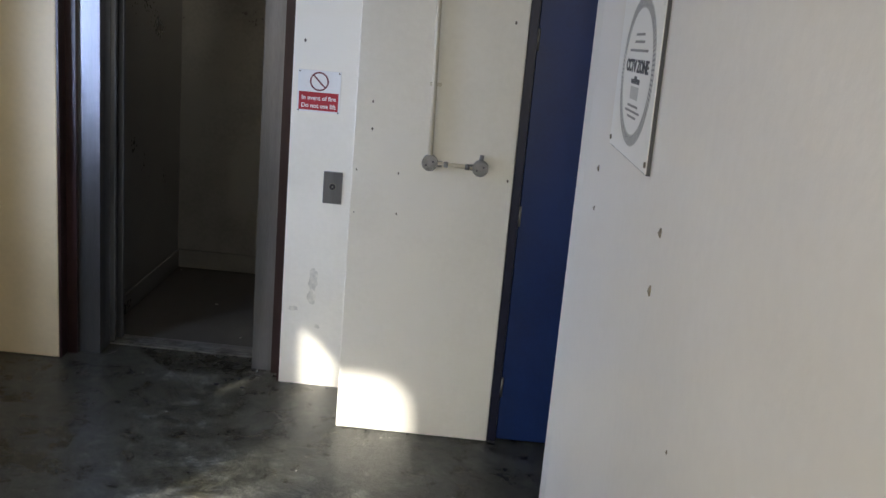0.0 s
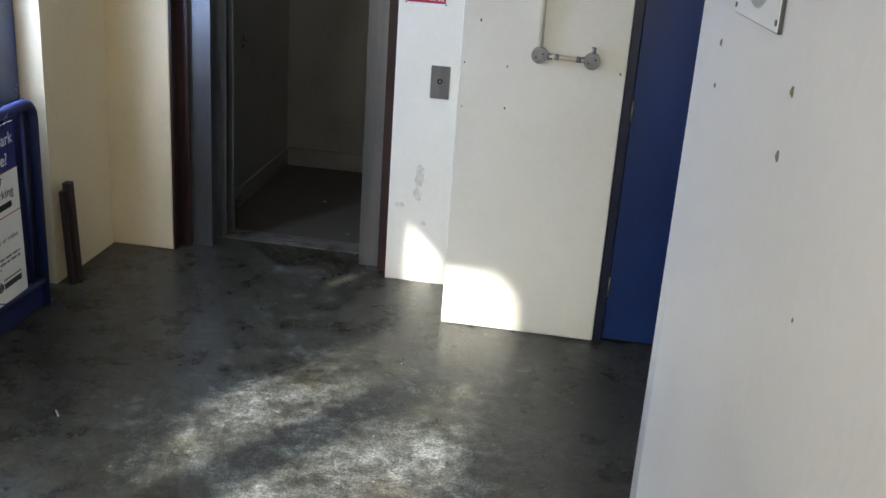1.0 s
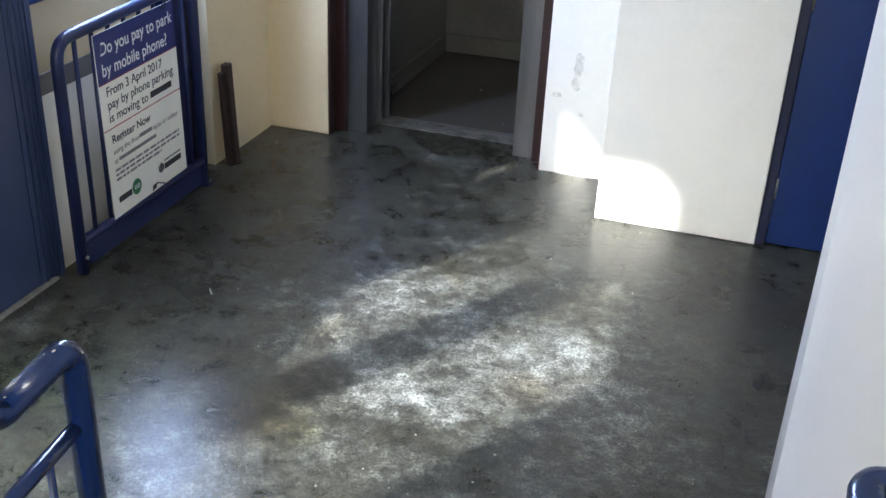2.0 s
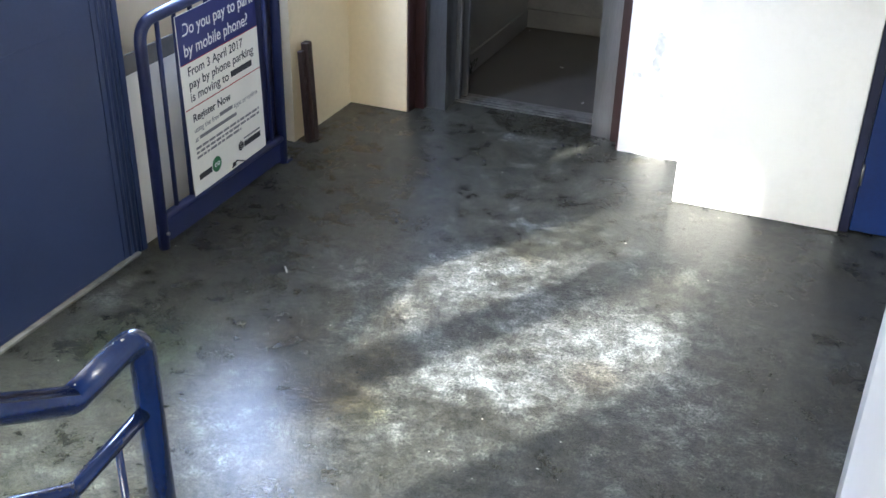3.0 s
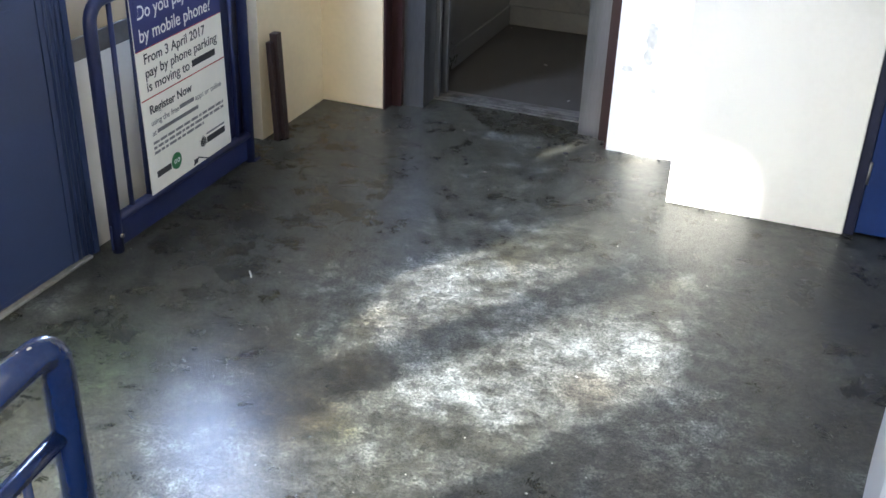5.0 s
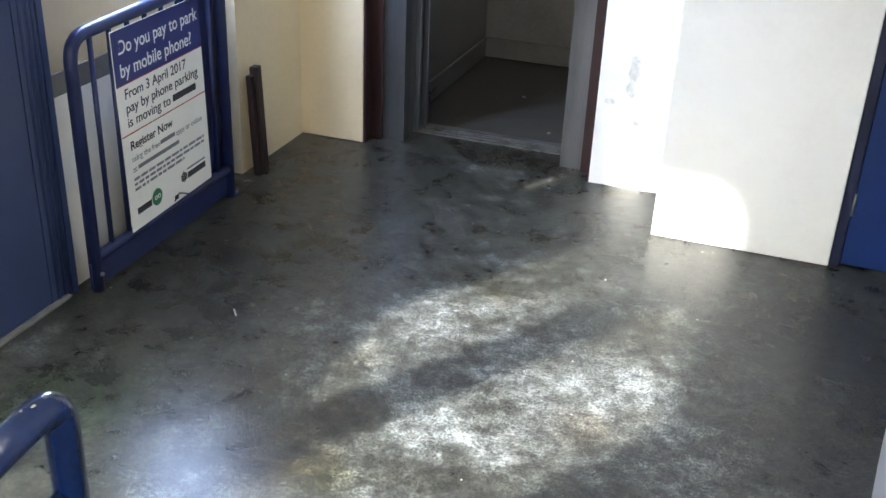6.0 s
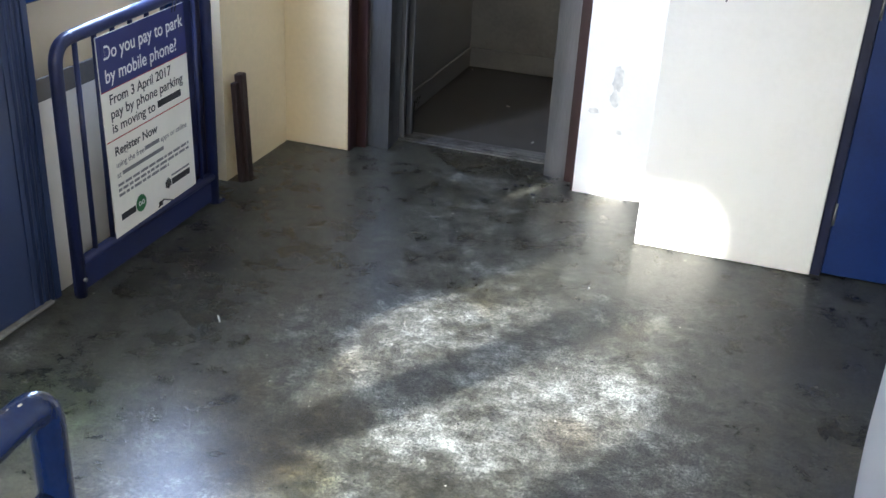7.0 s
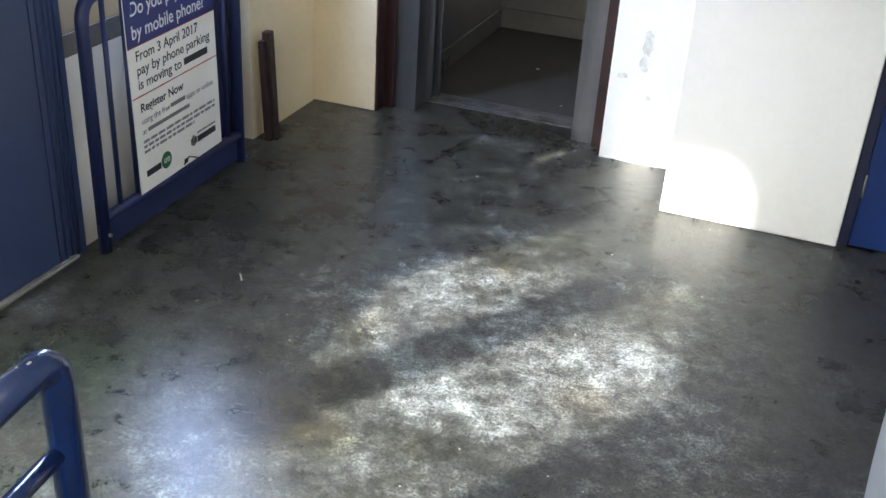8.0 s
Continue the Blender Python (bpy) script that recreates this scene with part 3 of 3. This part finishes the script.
def scuff(at, way, wide, high, seed):
    """A thin ragged smear of grime on the wall."""
    rnd = random.Random(seed)
    m = facing(at, way)
    bm = bmesh.new()
    rim = []
    for k in range(18):
        a = 2 * math.pi * k / 18
        r = rnd.uniform(0.7, 1.1)
        rim.append(bm.verts.new((wide / 2 * r * math.cos(a), high / 2 * r * math.sin(a), 0.0008)))
    bm.faces.new(rim)
    bm.transform(m)
    ob = new("wall_scuff", mesh_of("wall_scuff", bm, GRIME))
    return tagged(ob, "grey scuff mark on the cream wall", "scuff mark", "scuffs on the wall")


def scuff_material():
    m, n, l, b = node_material("scuff_smear")
    tex = n.new("ShaderNodeTexCoord")
    ns = n.new("ShaderNodeTexNoise")
    ns.inputs["Scale"].default_value, ns.inputs["Detail"].default_value = 26, 6
    l.new(tex.outputs["Object"], ns.inputs["Vector"])
    r = ramp_node(n, [(0.35, (0.78, 0.74, 0.62)), (0.70, (0.50, 0.47, 0.39))])
    l.new(ns.outputs["Fac"], r.inputs["Fac"])
    l.new(r.outputs["Color"], b.inputs["Base Color"])
    b.inputs["Roughness"].default_value = 0.6
    return m


GRIME = scuff_material()
scuff((0.698, 0, 0.545), (0, -1, 0), 0.050, 0.13, 1)
scuff((0.692, 0, 0.455), (0, -1, 0), 0.045, 0.075, 2)
scuff((0.607, 0, 0.391), (0, -1, 0), 0.05, 0.03, 3)
scuff((0.728, 0, 0.308), (0, -1, 0), 0.03, 0.025, 4)


# ---- blue door by the corridor ----
def corridor_door():
    root = thing("door_1", (2.05, -0.36, 0), "closed bright blue painted door in a dark navy frame", "door")
    root["kind"] = "structure"
    part("door_frame", boxes((1.600, 1.637, -0.430, -0.25, 0, 2.09), (2.58, 2.618, -0.430, -0.25, 0, 2.09), (1.637, 2.58, -0.430, -0.25, 2.05, 2.09)), FRAMEBLUE, root, "dark navy painted door frame")
    leaf = part("door_leaf", box(1.640, 2.577, -0.420, -0.376, 0.008, 2.047, 0.002, 1), DOORBLUE, root)
    for z in (0.26, 1.05, 1.80):
        part("hinge", tube([(1.642, -0.424, z - 0.045), (1.642, -0.424, z + 0.045)], 0.006, 10), ALU, root)
    part("scratch", box(1.868, 1.871, -0.4212, -0.4203, 1.10, 1.16), ALU, leaf)


corridor_door()


# ---- window bay and west side ----
def bay_window():
    root = thing("window_1", (-1.05, -1.25, 0), "blue framed window over a cream panel in the bay", "window")
    root["kind"] = "structure"
    part("apron_panel", box(-1.10, -1.045, -1.76, -0.745, 0, 0.975, 0.003, 1), CREAM, root, "cream panel under the window")
    part("corner_post", box(-1.10, -1.00, -0.745, -0.585, 0, 2.15, 0.004, 1), BLUE, root)
    fr = part("window_frame", boxes((-1.09, -1.035, -1.76, -0.745, 0.975, 1.035), (-1.09, -1.035, -1.76, -0.745, 2.09, 2.15), (-1.09, -1.035, -1.76, -1.71, 1.035, 2.09), (-1.09, -1.035, -0.795, -0.745, 1.035, 2.09)), BLUE, root)
    part("sill", box(-1.035, -0.985, -1.75, -0.75, 0.980, 1.000, 0.004, 1), BLUE, fr)
    # unseen half of the window, closed by an added panel to stop sun reaching the lift
    part("sun_block_panel", box(-1.075, -1.048, -1.71, -1.32, 1.035, 2.09, 0.003, 1), BLUE, root)
    part("mullion", box(-1.088, -1.037, -1.32, -1.28, 1.035, 2.09, 0.003, 1), BLUE, fr)
    pane = part("pane", box(-1.066, -1.060, -1.28, -0.795, 1.035, 2.09), GLASS, root)
    pane.visible_shadow = False
    part("grey_board", box(-0.912, -0.907, -1.735, -0.82, 0.0, 0.690, 0.001, 1), SIGNGREY, root, "pale grey board before the panel")
    part("grey_strip", box(-0.914, -0.905, -1.735, -0.82, 0.690, 0.765, 0.001, 1), GREYBAND, root)


SIGNGREY = surface("grey_board", (0.82, 0.78, 0.68), (0.76, 0.72, 0.62), 0.5)
bay_window()


def navy_door():
    root = thing("door_2", (-0.88, -2.3, 0), "closed navy blue door with moulded frame and kick panel", "door")
    root["kind"] = "structure"
    fr = part("door_frame", boxes((-1.06, -0.895, -1.862, -1.764, 0, 2.08), (-0.96, -0.886, -1.764, -1.738, 0, 2.08), (-0.96, -0.895, -2.738, -2.70, 0, 2.08), (-0.96, -0.895, -2.70, -1.862, 2.03, 2.08)), NAVY, root)
    for y in (-1.775, -1.800, -1.832):
        part("moulding", tube([(-0.894, y, 0.0), (-0.894, y, 2.08)], 0.007, 8), NAVY, fr)
    # two unseen openings are added to the leaf, sized to throw sun spots by the lift
    leaf = part("door_leaf", boxes((-0.945, -0.897, -2.69, -1.866, 0.012, 1.16), (-0.945, -0.897, -2.69, -2.14, 1.16, 1.33), (-0.945, -0.897, -1.97, -1.866, 1.16, 1.33),
                                   (-0.945, -0.897, -2.69, -1.866, 1.33, 1.50), (-0.945, -0.897, -2.37, -1.866, 1.50, 1.84), (-0.945, -0.897, -2.69, -1.866, 1.84, 2.02)), NAVY, root)
    for y0, y1, z0, z1 in ((-2.14, -1.97, 1.16, 1.33), (-2.69, -2.37, 1.50, 1.84)):
        pn = part("unseen_sun_pane", box(-0.926, -0.920, y0, y1, z0, z1), GLASS, root)
        pn.visible_shadow = False
    part("kick_panel", box(-0.897, -0.893, -2.66, -1.975, 0.03, 0.932, 0.002, 1), NAVY, leaf)
    part("threshold", box(-0.895, -0.872, -2.70, -1.79, 0.0, 0.012, 0.003, 1), STRIP, root, "grey threshold strip under the door")


navy_door()


def stair_window(name, y0, y1, z0, z1):
    root = thing(name, (-0.93, (y0 + y1) / 2, z0), "clear glazed stair window", "window")
    root["kind"] = "structure"
    pn = part("pane", box(-0.936, -0.930, y0, y1, z0, z1), GLASS, root)
    pn.visible_shadow = False
    part("window_frame", boxes((-0.945, -0.915, y0, y1, z0, z0 + 0.03), (-0.945, -0.915, y0, y1, z1 - 0.03, z1)), BLUE, root)


stair_window("window_2", -3.77, -3.06, 1.0, 2.45)
stair_window("window_3", -4.97, -4.03, 1.0, 2.06)


def barrier():
    x, y0, y1, top = -0.825, -1.712, -0.800, 0.895
    root = thing("barrier", (x, -1.25, 0), "blue tubular steel barrier across the window bay", "barrier")
    part("hoop", tube(rounded([(x, y0, 0.0), (x, y0, top), (x, y1, top + 0.03), (x, y1, 0.0)], 0.085, 8), 0.0225, 16), BARRIERBLUE, root)
    part("bottom_rail", tube([(x, y0, 0.125), (x, y1, 0.125)], 0.019, 12), BARRIERBLUE, root)
    ys = [y0 + 0.103 * k for k in range(1, 9)]
    for y in ys:
        part("bar", tube([(x, y, 0.13), (x, y, top + 0.03 * (y - y0) / (y1 - y0) - 0.01)], 0.0092, 10), BARRIERBLUE, root)
    part("kick_plate", box(x - 0.006, x + 0.002, y0 - 0.03, y1 - 0.01, 0.012, 0.112, 0.002, 1), BARRIERBLUE, root)
    part("side_plate", box(x - 0.045, x - 0.030, -0.955, -0.79, 0.0, 0.93, 0.004, 1), BARRIERBLUE, root)
    foot = part("foot_plate", box(x - 0.030, x + 0.030, y1 - 0.010, y1 + 0.040, 0.0, 0.010, 0.002, 1), BARRIERBLUE, root)
    part("bolt", tube([(x + 0.016, y1 + 0.026, 0.008), (x + 0.016, y1 + 0.026, 0.018)], 0.006, 6), ALU, foot)
    part("bolt", tube([(x + 0.018, y0, 0.068), (x + 0.030, y0, 0.068)], 0.008, 8), ALU, root)


barrier()


def notice():
    w, h = 0.540, 0.715
    m = facing((-0.796, -1.526, 0.146), (1, 0, 0)) @ Matrix.Rotation(radians(1.6), 4, "Z") @ Matrix.Diagonal((1.0, 1.025, 1, 1))
    root = thing("parking_notice", (-0.796, -1.24, 0.146), "blue and white pay by phone parking notice tied to the barrier", "notice")
    part("board", plate(m, 0, w, 0, h, 0.0, 0.004, 0.0012), NOTICEWHITE, root)
    part("blue_header", plate(m, 0.001, w - 0.001, h - 0.185, h - 0.001, 0.004, 0.0044), NOTICEBLUE, root)
    part("worn_patch", plate(m, 0.022, 0.040, h - 0.075, h - 0.018, 0.0044, 0.0054), NOTICEBLUE, root)
    part("red_rule", plate(m, 0.002, w - 0.002, h - 0.188, h - 0.185, 0.004, 0.0046), RED, root)
    part("red_rule", plate(m, 0.002, w - 0.002, 0.352, 0.356, 0.004, 0.0046), RED, root)
    z = 0.0046
    words("Do you pay to park", m, 0.030, h - 0.082, z, 0.066, SIGNWHITE, root, bold=0.0006, width=0.490)
    words("by mobile phone?", m, 0.030, h - 0.160, z, 0.066, SIGNWHITE, root, bold=0.0006, width=0.440)
    words("From 3 April 2017", m, 0.040, 0.478, z, 0.050, INK, root, bold=0.0004, width=0.380)
    words("pay by phone parking", m, 0.040, 0.428, z, 0.050, INK, root, bold=0.0004, width=0.455)
    words("is moving to", m, 0.040, 0.378, z, 0.050, INK, root, bold=0.0004, width=0.262)
    part("brand_bar", plate(m, 0.322, 0.478, 0.381, 0.406, 0.004, z), INK, root)
    words("Register Now", m, 0.040, 0.296, z, 0.044, INK, root, bold=0.0008, width=0.262)
    words("using the free", m, 0.040, 0.252, z, 0.031, GREYINK, root, width=0.170)
    part("brand_bar", plate(m, 0.218, 0.312, 0.255, 0.270, 0.004, z), GREYINK, root)
    words("apps or online", m, 0.320, 0.252, z, 0.031, GREYINK, root, width=0.180)
    words("at", m, 0.040, 0.214, z, 0.031, GREYINK, root)
    part("address_bar", plate(m, 0.072, 0.335, 0.217, 0.231, 0.004, z), GREYINK, root)
    rnd = random.Random(5)
    for k, (y, end) in enumerate(((0.182, 0.505), (0.163, 0.505), (0.144, 0.360))):
        x = 0.040
        while x < end:
            wd = rnd.uniform(0.015, 0.048)
            part("print_bar", plate(m, x, min(x + wd, end), y, y + 0.010, 0.004, 0.0045), GREYINK, root)
            x += wd + 0.008
    part("brand_bar", plate(m, 0.040, 0.128, 0.054, 0.078, 0.004, z), INK, root)
    part("green_disc", disc(m, 0.164, 0.072, 0.032, 0.004, z), GREEN, root, "green round logo")
    part("logo_dot", disc(m, 0.156, 0.072, 0.009, z, z + 0.0003, 14, inner=0.005), SIGNWHITE, root)
    part("logo_dot", disc(m, 0.176, 0.072, 0.009, z, z + 0.0003, 14, inner=0.005), SIGNWHITE, root)
    part("council_bar", plate(m, 0.372, 0.500, 0.062, 0.086, 0.004, z), INK, root)
    part("council_line", plate(m, 0.372, 0.500, 0.096, 0.103, 0.004, z), GREYINK, root)
    for k in range(5):
        part("emblem_leaf", plate(m, 0.328 + 0.008 * k, 0.334 + 0.008 * k, 0.056 + 0.004 * abs(2 - k), 0.100 - 0.006 * abs(2 - k), 0.004, z), INK, root)
    # cable ties and a torn corner
    tie = bmesh.new()
    tube([m @ Vector((0.268, 0.010, 0.006)), m @ Vector((0.295, 0.034, 0.012)), m @ Vector((0.335, 0.018, 0.030))], 0.0028, 8, tie)
    part("cable_tie", tie, INK, root, "black cable tie end")
    part("tie_head", plate(m, 0.272, 0.290, 0.014, 0.030, 0.004, 0.012, 0.002), INK, root)
    part("cable_tie", tube([m @ Vector((0.46, h - 0.02, 0.004)), m @ Vector((0.468, h + 0.03, 0.010)), m @ Vector((0.458, h + 0.055, -0.02))], 0.0022, 8), INK, root)
    part("cable_tie", tube([m @ Vector((0.478, h - 0.02, 0.004)), m @ Vector((0.492, h + 0.035, 0.012))], 0.0022, 8), INK, root)


notice()


def timber():
    root = thing("timber_offcut", (-0.83, -0.52, 0), "dark stained timber offcut leaning on the cream wall", "timber")
    bm = box(-0.018, 0.018, -0.018, 0.026, 0, 0.485, 0.003, 1)
    bm.transform(Matrix.Translation((-0.824, -0.508, 0)) @ Matrix.Rotation(radians(-2.6), 4, "Y"))
    part("batten", bm, WOOD, root)
    bm = box(-0.012, 0.012, -0.016, 0.016, 0, 0.452, 0.003, 1)
    bm.transform(Matrix.Translation((-0.834, -0.541, 0)) @ Matrix.Rotation(radians(-2.6), 4, "Y"))
    part("batten", bm, WOOD, root)


timber()


# ---- stairs and rails ----
def stairs():
    root = thing("stairs", (1.15, -4.5, 0), "concrete stair flight rising beside the white wall", "stairs")
    root["kind"] = "structure"
    for k in range(9):
        part("step", box(0.52, 1.699, -3.62 - 0.27 * (k + 1), -3.62 - 0.27 * k, 0.0, 0.17 * (k + 1), 0.006, 1), CONCRETE, root)


stairs()


def balustrade():
    x, slope = 0.475, math.tan(radians(30))
    y0, y1, y2 = -3.425, -3.605, -5.9
    root = thing("stair_balustrade", (x, y0, 0), "blue painted tubular steel stair balustrade with chipped paint", "balustrade")
    top, low, kink = 0.984, 0.826, 0.962
    rise = (y1 - y2) * slope
    line = rounded([(x, y0, 0.0), (x, y0, top), (x, y1 + 0.004, kink + 0.001)], 0.052, 8)
    part("handrail", tube(line + [(x, y1 - 0.004, kink + 0.002), (x, y2, kink + rise)], 0.0245, 18), RAILBLUE, root)
    part("lower_rail", tube(rounded([(x, y0, low), (x, y1 - 0.032, low - 0.026), (x, y2, low - 0.03 + rise)], 0.010, 3), 0.0145, 14), RAILBLUE, root)
    part("bottom_rail", tube([(x, y0, 0.10), (x, y1, 0.10), (x, y2, 0.10 + rise)], 0.0165, 12), RAILBLUE, root)
    y = y0 - 0.096
    while y > y2:
        z = max(0.0, (y1 - y)) * slope
        turn = y1 - 0.032
        head = low - 0.026 * (y0 - y) / (y0 - turn) if y > turn else low - 0.026 + (turn - y) * (rise - 0.004) / (turn - y2)
        part("baluster", tube([(x, y, 0.10 + z), (x, y, head - 0.004)], 0.0075, 10), RAILBLUE, root)
        y -= 0.115
    foot = part("foot_plate", box(x - 0.05, x + 0.05, y0 - 0.05, y0 + 0.05, 0, 0.01, 0.002, 1), RAILBLUE, root)
    for dx, dy, wd in ((0.004, 0.048, 0.004), (-0.004, 0.060, 0.0025), (0.002, 0.165, 0.003)):
        part("paint_chip", box(x + dx, x + dx + wd, y0 - dy - 0.007, y0 - dy, top - 0.12 * dy + 0.0225, top - 0.12 * dy + 0.0240, 0.0005, 1), LITTER, root, "pale chip in the paint")
    return foot


balustrade()


def wall_handrail():
    x = 1.64
    root = thing("wall_handrail", (x, -3.9, 1.35), "blue tubular handrail on the white stair wall", "handrail")
    part("rail", tube(rounded([(1.672, -3.850, 1.360), (x - 0.004, -3.850, 1.360), (x - 0.004, -4.02, 1.335), (x, -6.0, 2.48)], 0.026, 8), 0.0175, 18), RAILBLUE, root)
    part("end_cap", tube([(1.671, -3.850, 1.360), (1.676, -3.850, 1.360)], 0.0155, 18), RAILBLUE, root)
    for y, z in ((-4.25, 1.468), (-5.2, 2.017)):
        br = part("bracket", tube(rounded([(x, y, z), (x, y, z - 0.06), (1.699, y, z - 0.06)], 0.03, 5), 0.008, 10), RAILBLUE, root)
        part("bracket_plate", tube([(1.692, y, z - 0.06), (1.6995, y, z - 0.06)], 0.03, 16), RAILBLUE, br)


wall_handrail()


# ---- small litter on the floor ----
def litter_bit(name, label, at, length, wide, turn, material):
    bm = box(-length / 2, length / 2, -wide / 2, wide / 2, 0, min(wide, 0.006), 0.0008, 1)
    for v in bm.verts:
        v.co.z += 0.10 * v.co.x * v.co.x / max(length, 1e-3)
    bm.transform(Matrix.Translation((at[0], at[1], 0.0006)) @ Matrix.Rotation(radians(turn), 4, "Z"))
    return tagged(new(name, mesh_of(name, bm, material)), label, "litter", "litter on the floor")


litter_bit("cigarette_end", "pale cigarette end on the dark floor", (-0.308, -1.668), 0.045, 0.005, 128, LITTER)
litter_bit("paper_scrap", "small white paper scrap on the dark floor", (-0.849, -1.15), 0.030, 0.010, 20, LITTER)
rnd = random.Random(11)
for k in range(16):
    litter_bit("grit", "dark fleck of grit on the floor", (rnd.uniform(-0.6, 1.5), rnd.uniform(-2.3, -0.3)), rnd.uniform(0.003, 0.010), rnd.uniform(0.002, 0.005), rnd.uniform(0, 180), BLACK)
for k in range(14):
    litter_bit("grit", "pale fleck of grit on the floor", (rnd.uniform(-0.5, 1.6), rnd.uniform(-2.3, -0.4)), rnd.uniform(0.002, 0.006), rnd.uniform(0.0015, 0.003), rnd.uniform(0, 180), LITTER)
for x, y in ((0.30, -0.06), (0.36, -0.03), (0.27, -0.12), (0.40, -0.13)):
    litter_bit("leaf_scrap", "dark dry leaf scrap before the lift", (x, y), 0.024, 0.009, rnd.uniform(0, 180), BLACK)


for x, y in ((1.05, -0.462), (1.066, -0.470), (1.24, -0.458), (1.42, -0.455), (0.62, -0.018), (0.80, -0.03), (0.017, -0.394), (-0.303, -1.213), (-0.102, -1.121), (0.09, -0.559)):
    litter_bit("grit", "dark fleck of grit on the floor", (x, y), rnd.uniform(0.008, 0.018), rnd.uniform(0.004, 0.008), rnd.uniform(0, 180), BLACK)
for x, y in ((-0.44, 1.66), (-0.042, 1.052), (0.229, 0.54), (-0.50, 0.80)):
    litter_bit("paper_scrap", "small pale scrap on the lift car floor", (x, y), rnd.uniform(0.012, 0.022), 0.006, rnd.uniform(0, 180), LITTER)


def floor_dust():
    """Sand grains and chips scattered over the landing, too many to count."""
    dust = random.Random(23)
    for name, material, count, label in (("pale_sand", LITTER, 260, "pale sand grains and chips scattered over the floor"), ("dark_sand", BLACK, 380, "dark grit grains scattered over the floor")):
        verts, faces = [], []
        for k in range(count):
            x, y = dust.uniform(-0.8, 1.66), dust.uniform(-2.6, -0.05)
            if k % 3 == 0:
                x, y = dust.choice(((dust.uniform(0.93, 1.60), -0.448 - dust.random() ** 3 * 0.08), (dust.uniform(0.57, 0.92), -0.004 - dust.random() ** 3 * 0.08),
                                    (-0.906 + dust.random() ** 3 * 0.06, dust.uniform(-0.58, 0.0)), (dust.uniform(-0.4, 0.45), 0.10 - dust.random() * 0.3)))
            elif y > -0.46 and x > 0.9:
                continue
            r = dust.uniform(0.0008, 0.0020) * (2.0 if dust.random() < 0.12 else 1.0)
            a, base = dust.uniform(0, 3.1), len(verts)
            for q in range(4):
                b = a + q * math.pi / 2
                verts.append((x + r * math.cos(b) * (1.6 if q % 2 else 1.0), y + r * math.sin(b), 0.0))
            verts.append((x, y, r))
            faces += [(base + q, base + (q + 1) % 4, base + 4) for q in range(4)] + [(base + 3, base + 2, base + 1, base)]
        me = bpy.data.meshes.new(name)
        me.from_pydata(verts, [], faces)
        me.materials.append(material)
        tagged(new(name, me), label, "grit", kind="stuff")


floor_dust()


# ---- outside ----
def far_building():
    root = thing("far_building", (-34, 8, 0), "pale brick building across the car park", "building")
    wl = part("wall", box(-40, -34, -12, 40, -0.25, 7.5), BRICK, root)
    part("roof", box(-40.3, -33.7, -12.3, 40.3, 7.5, 7.8), CONCRETE, root)
    for k in range(12):
        for z in (1.0, 4.4):
            part("window", box(-34.0, -33.93, -10 + 4.1 * k, -8 + 4.1 * k, z, z + 1.6), GLASS, wl)


far_building()
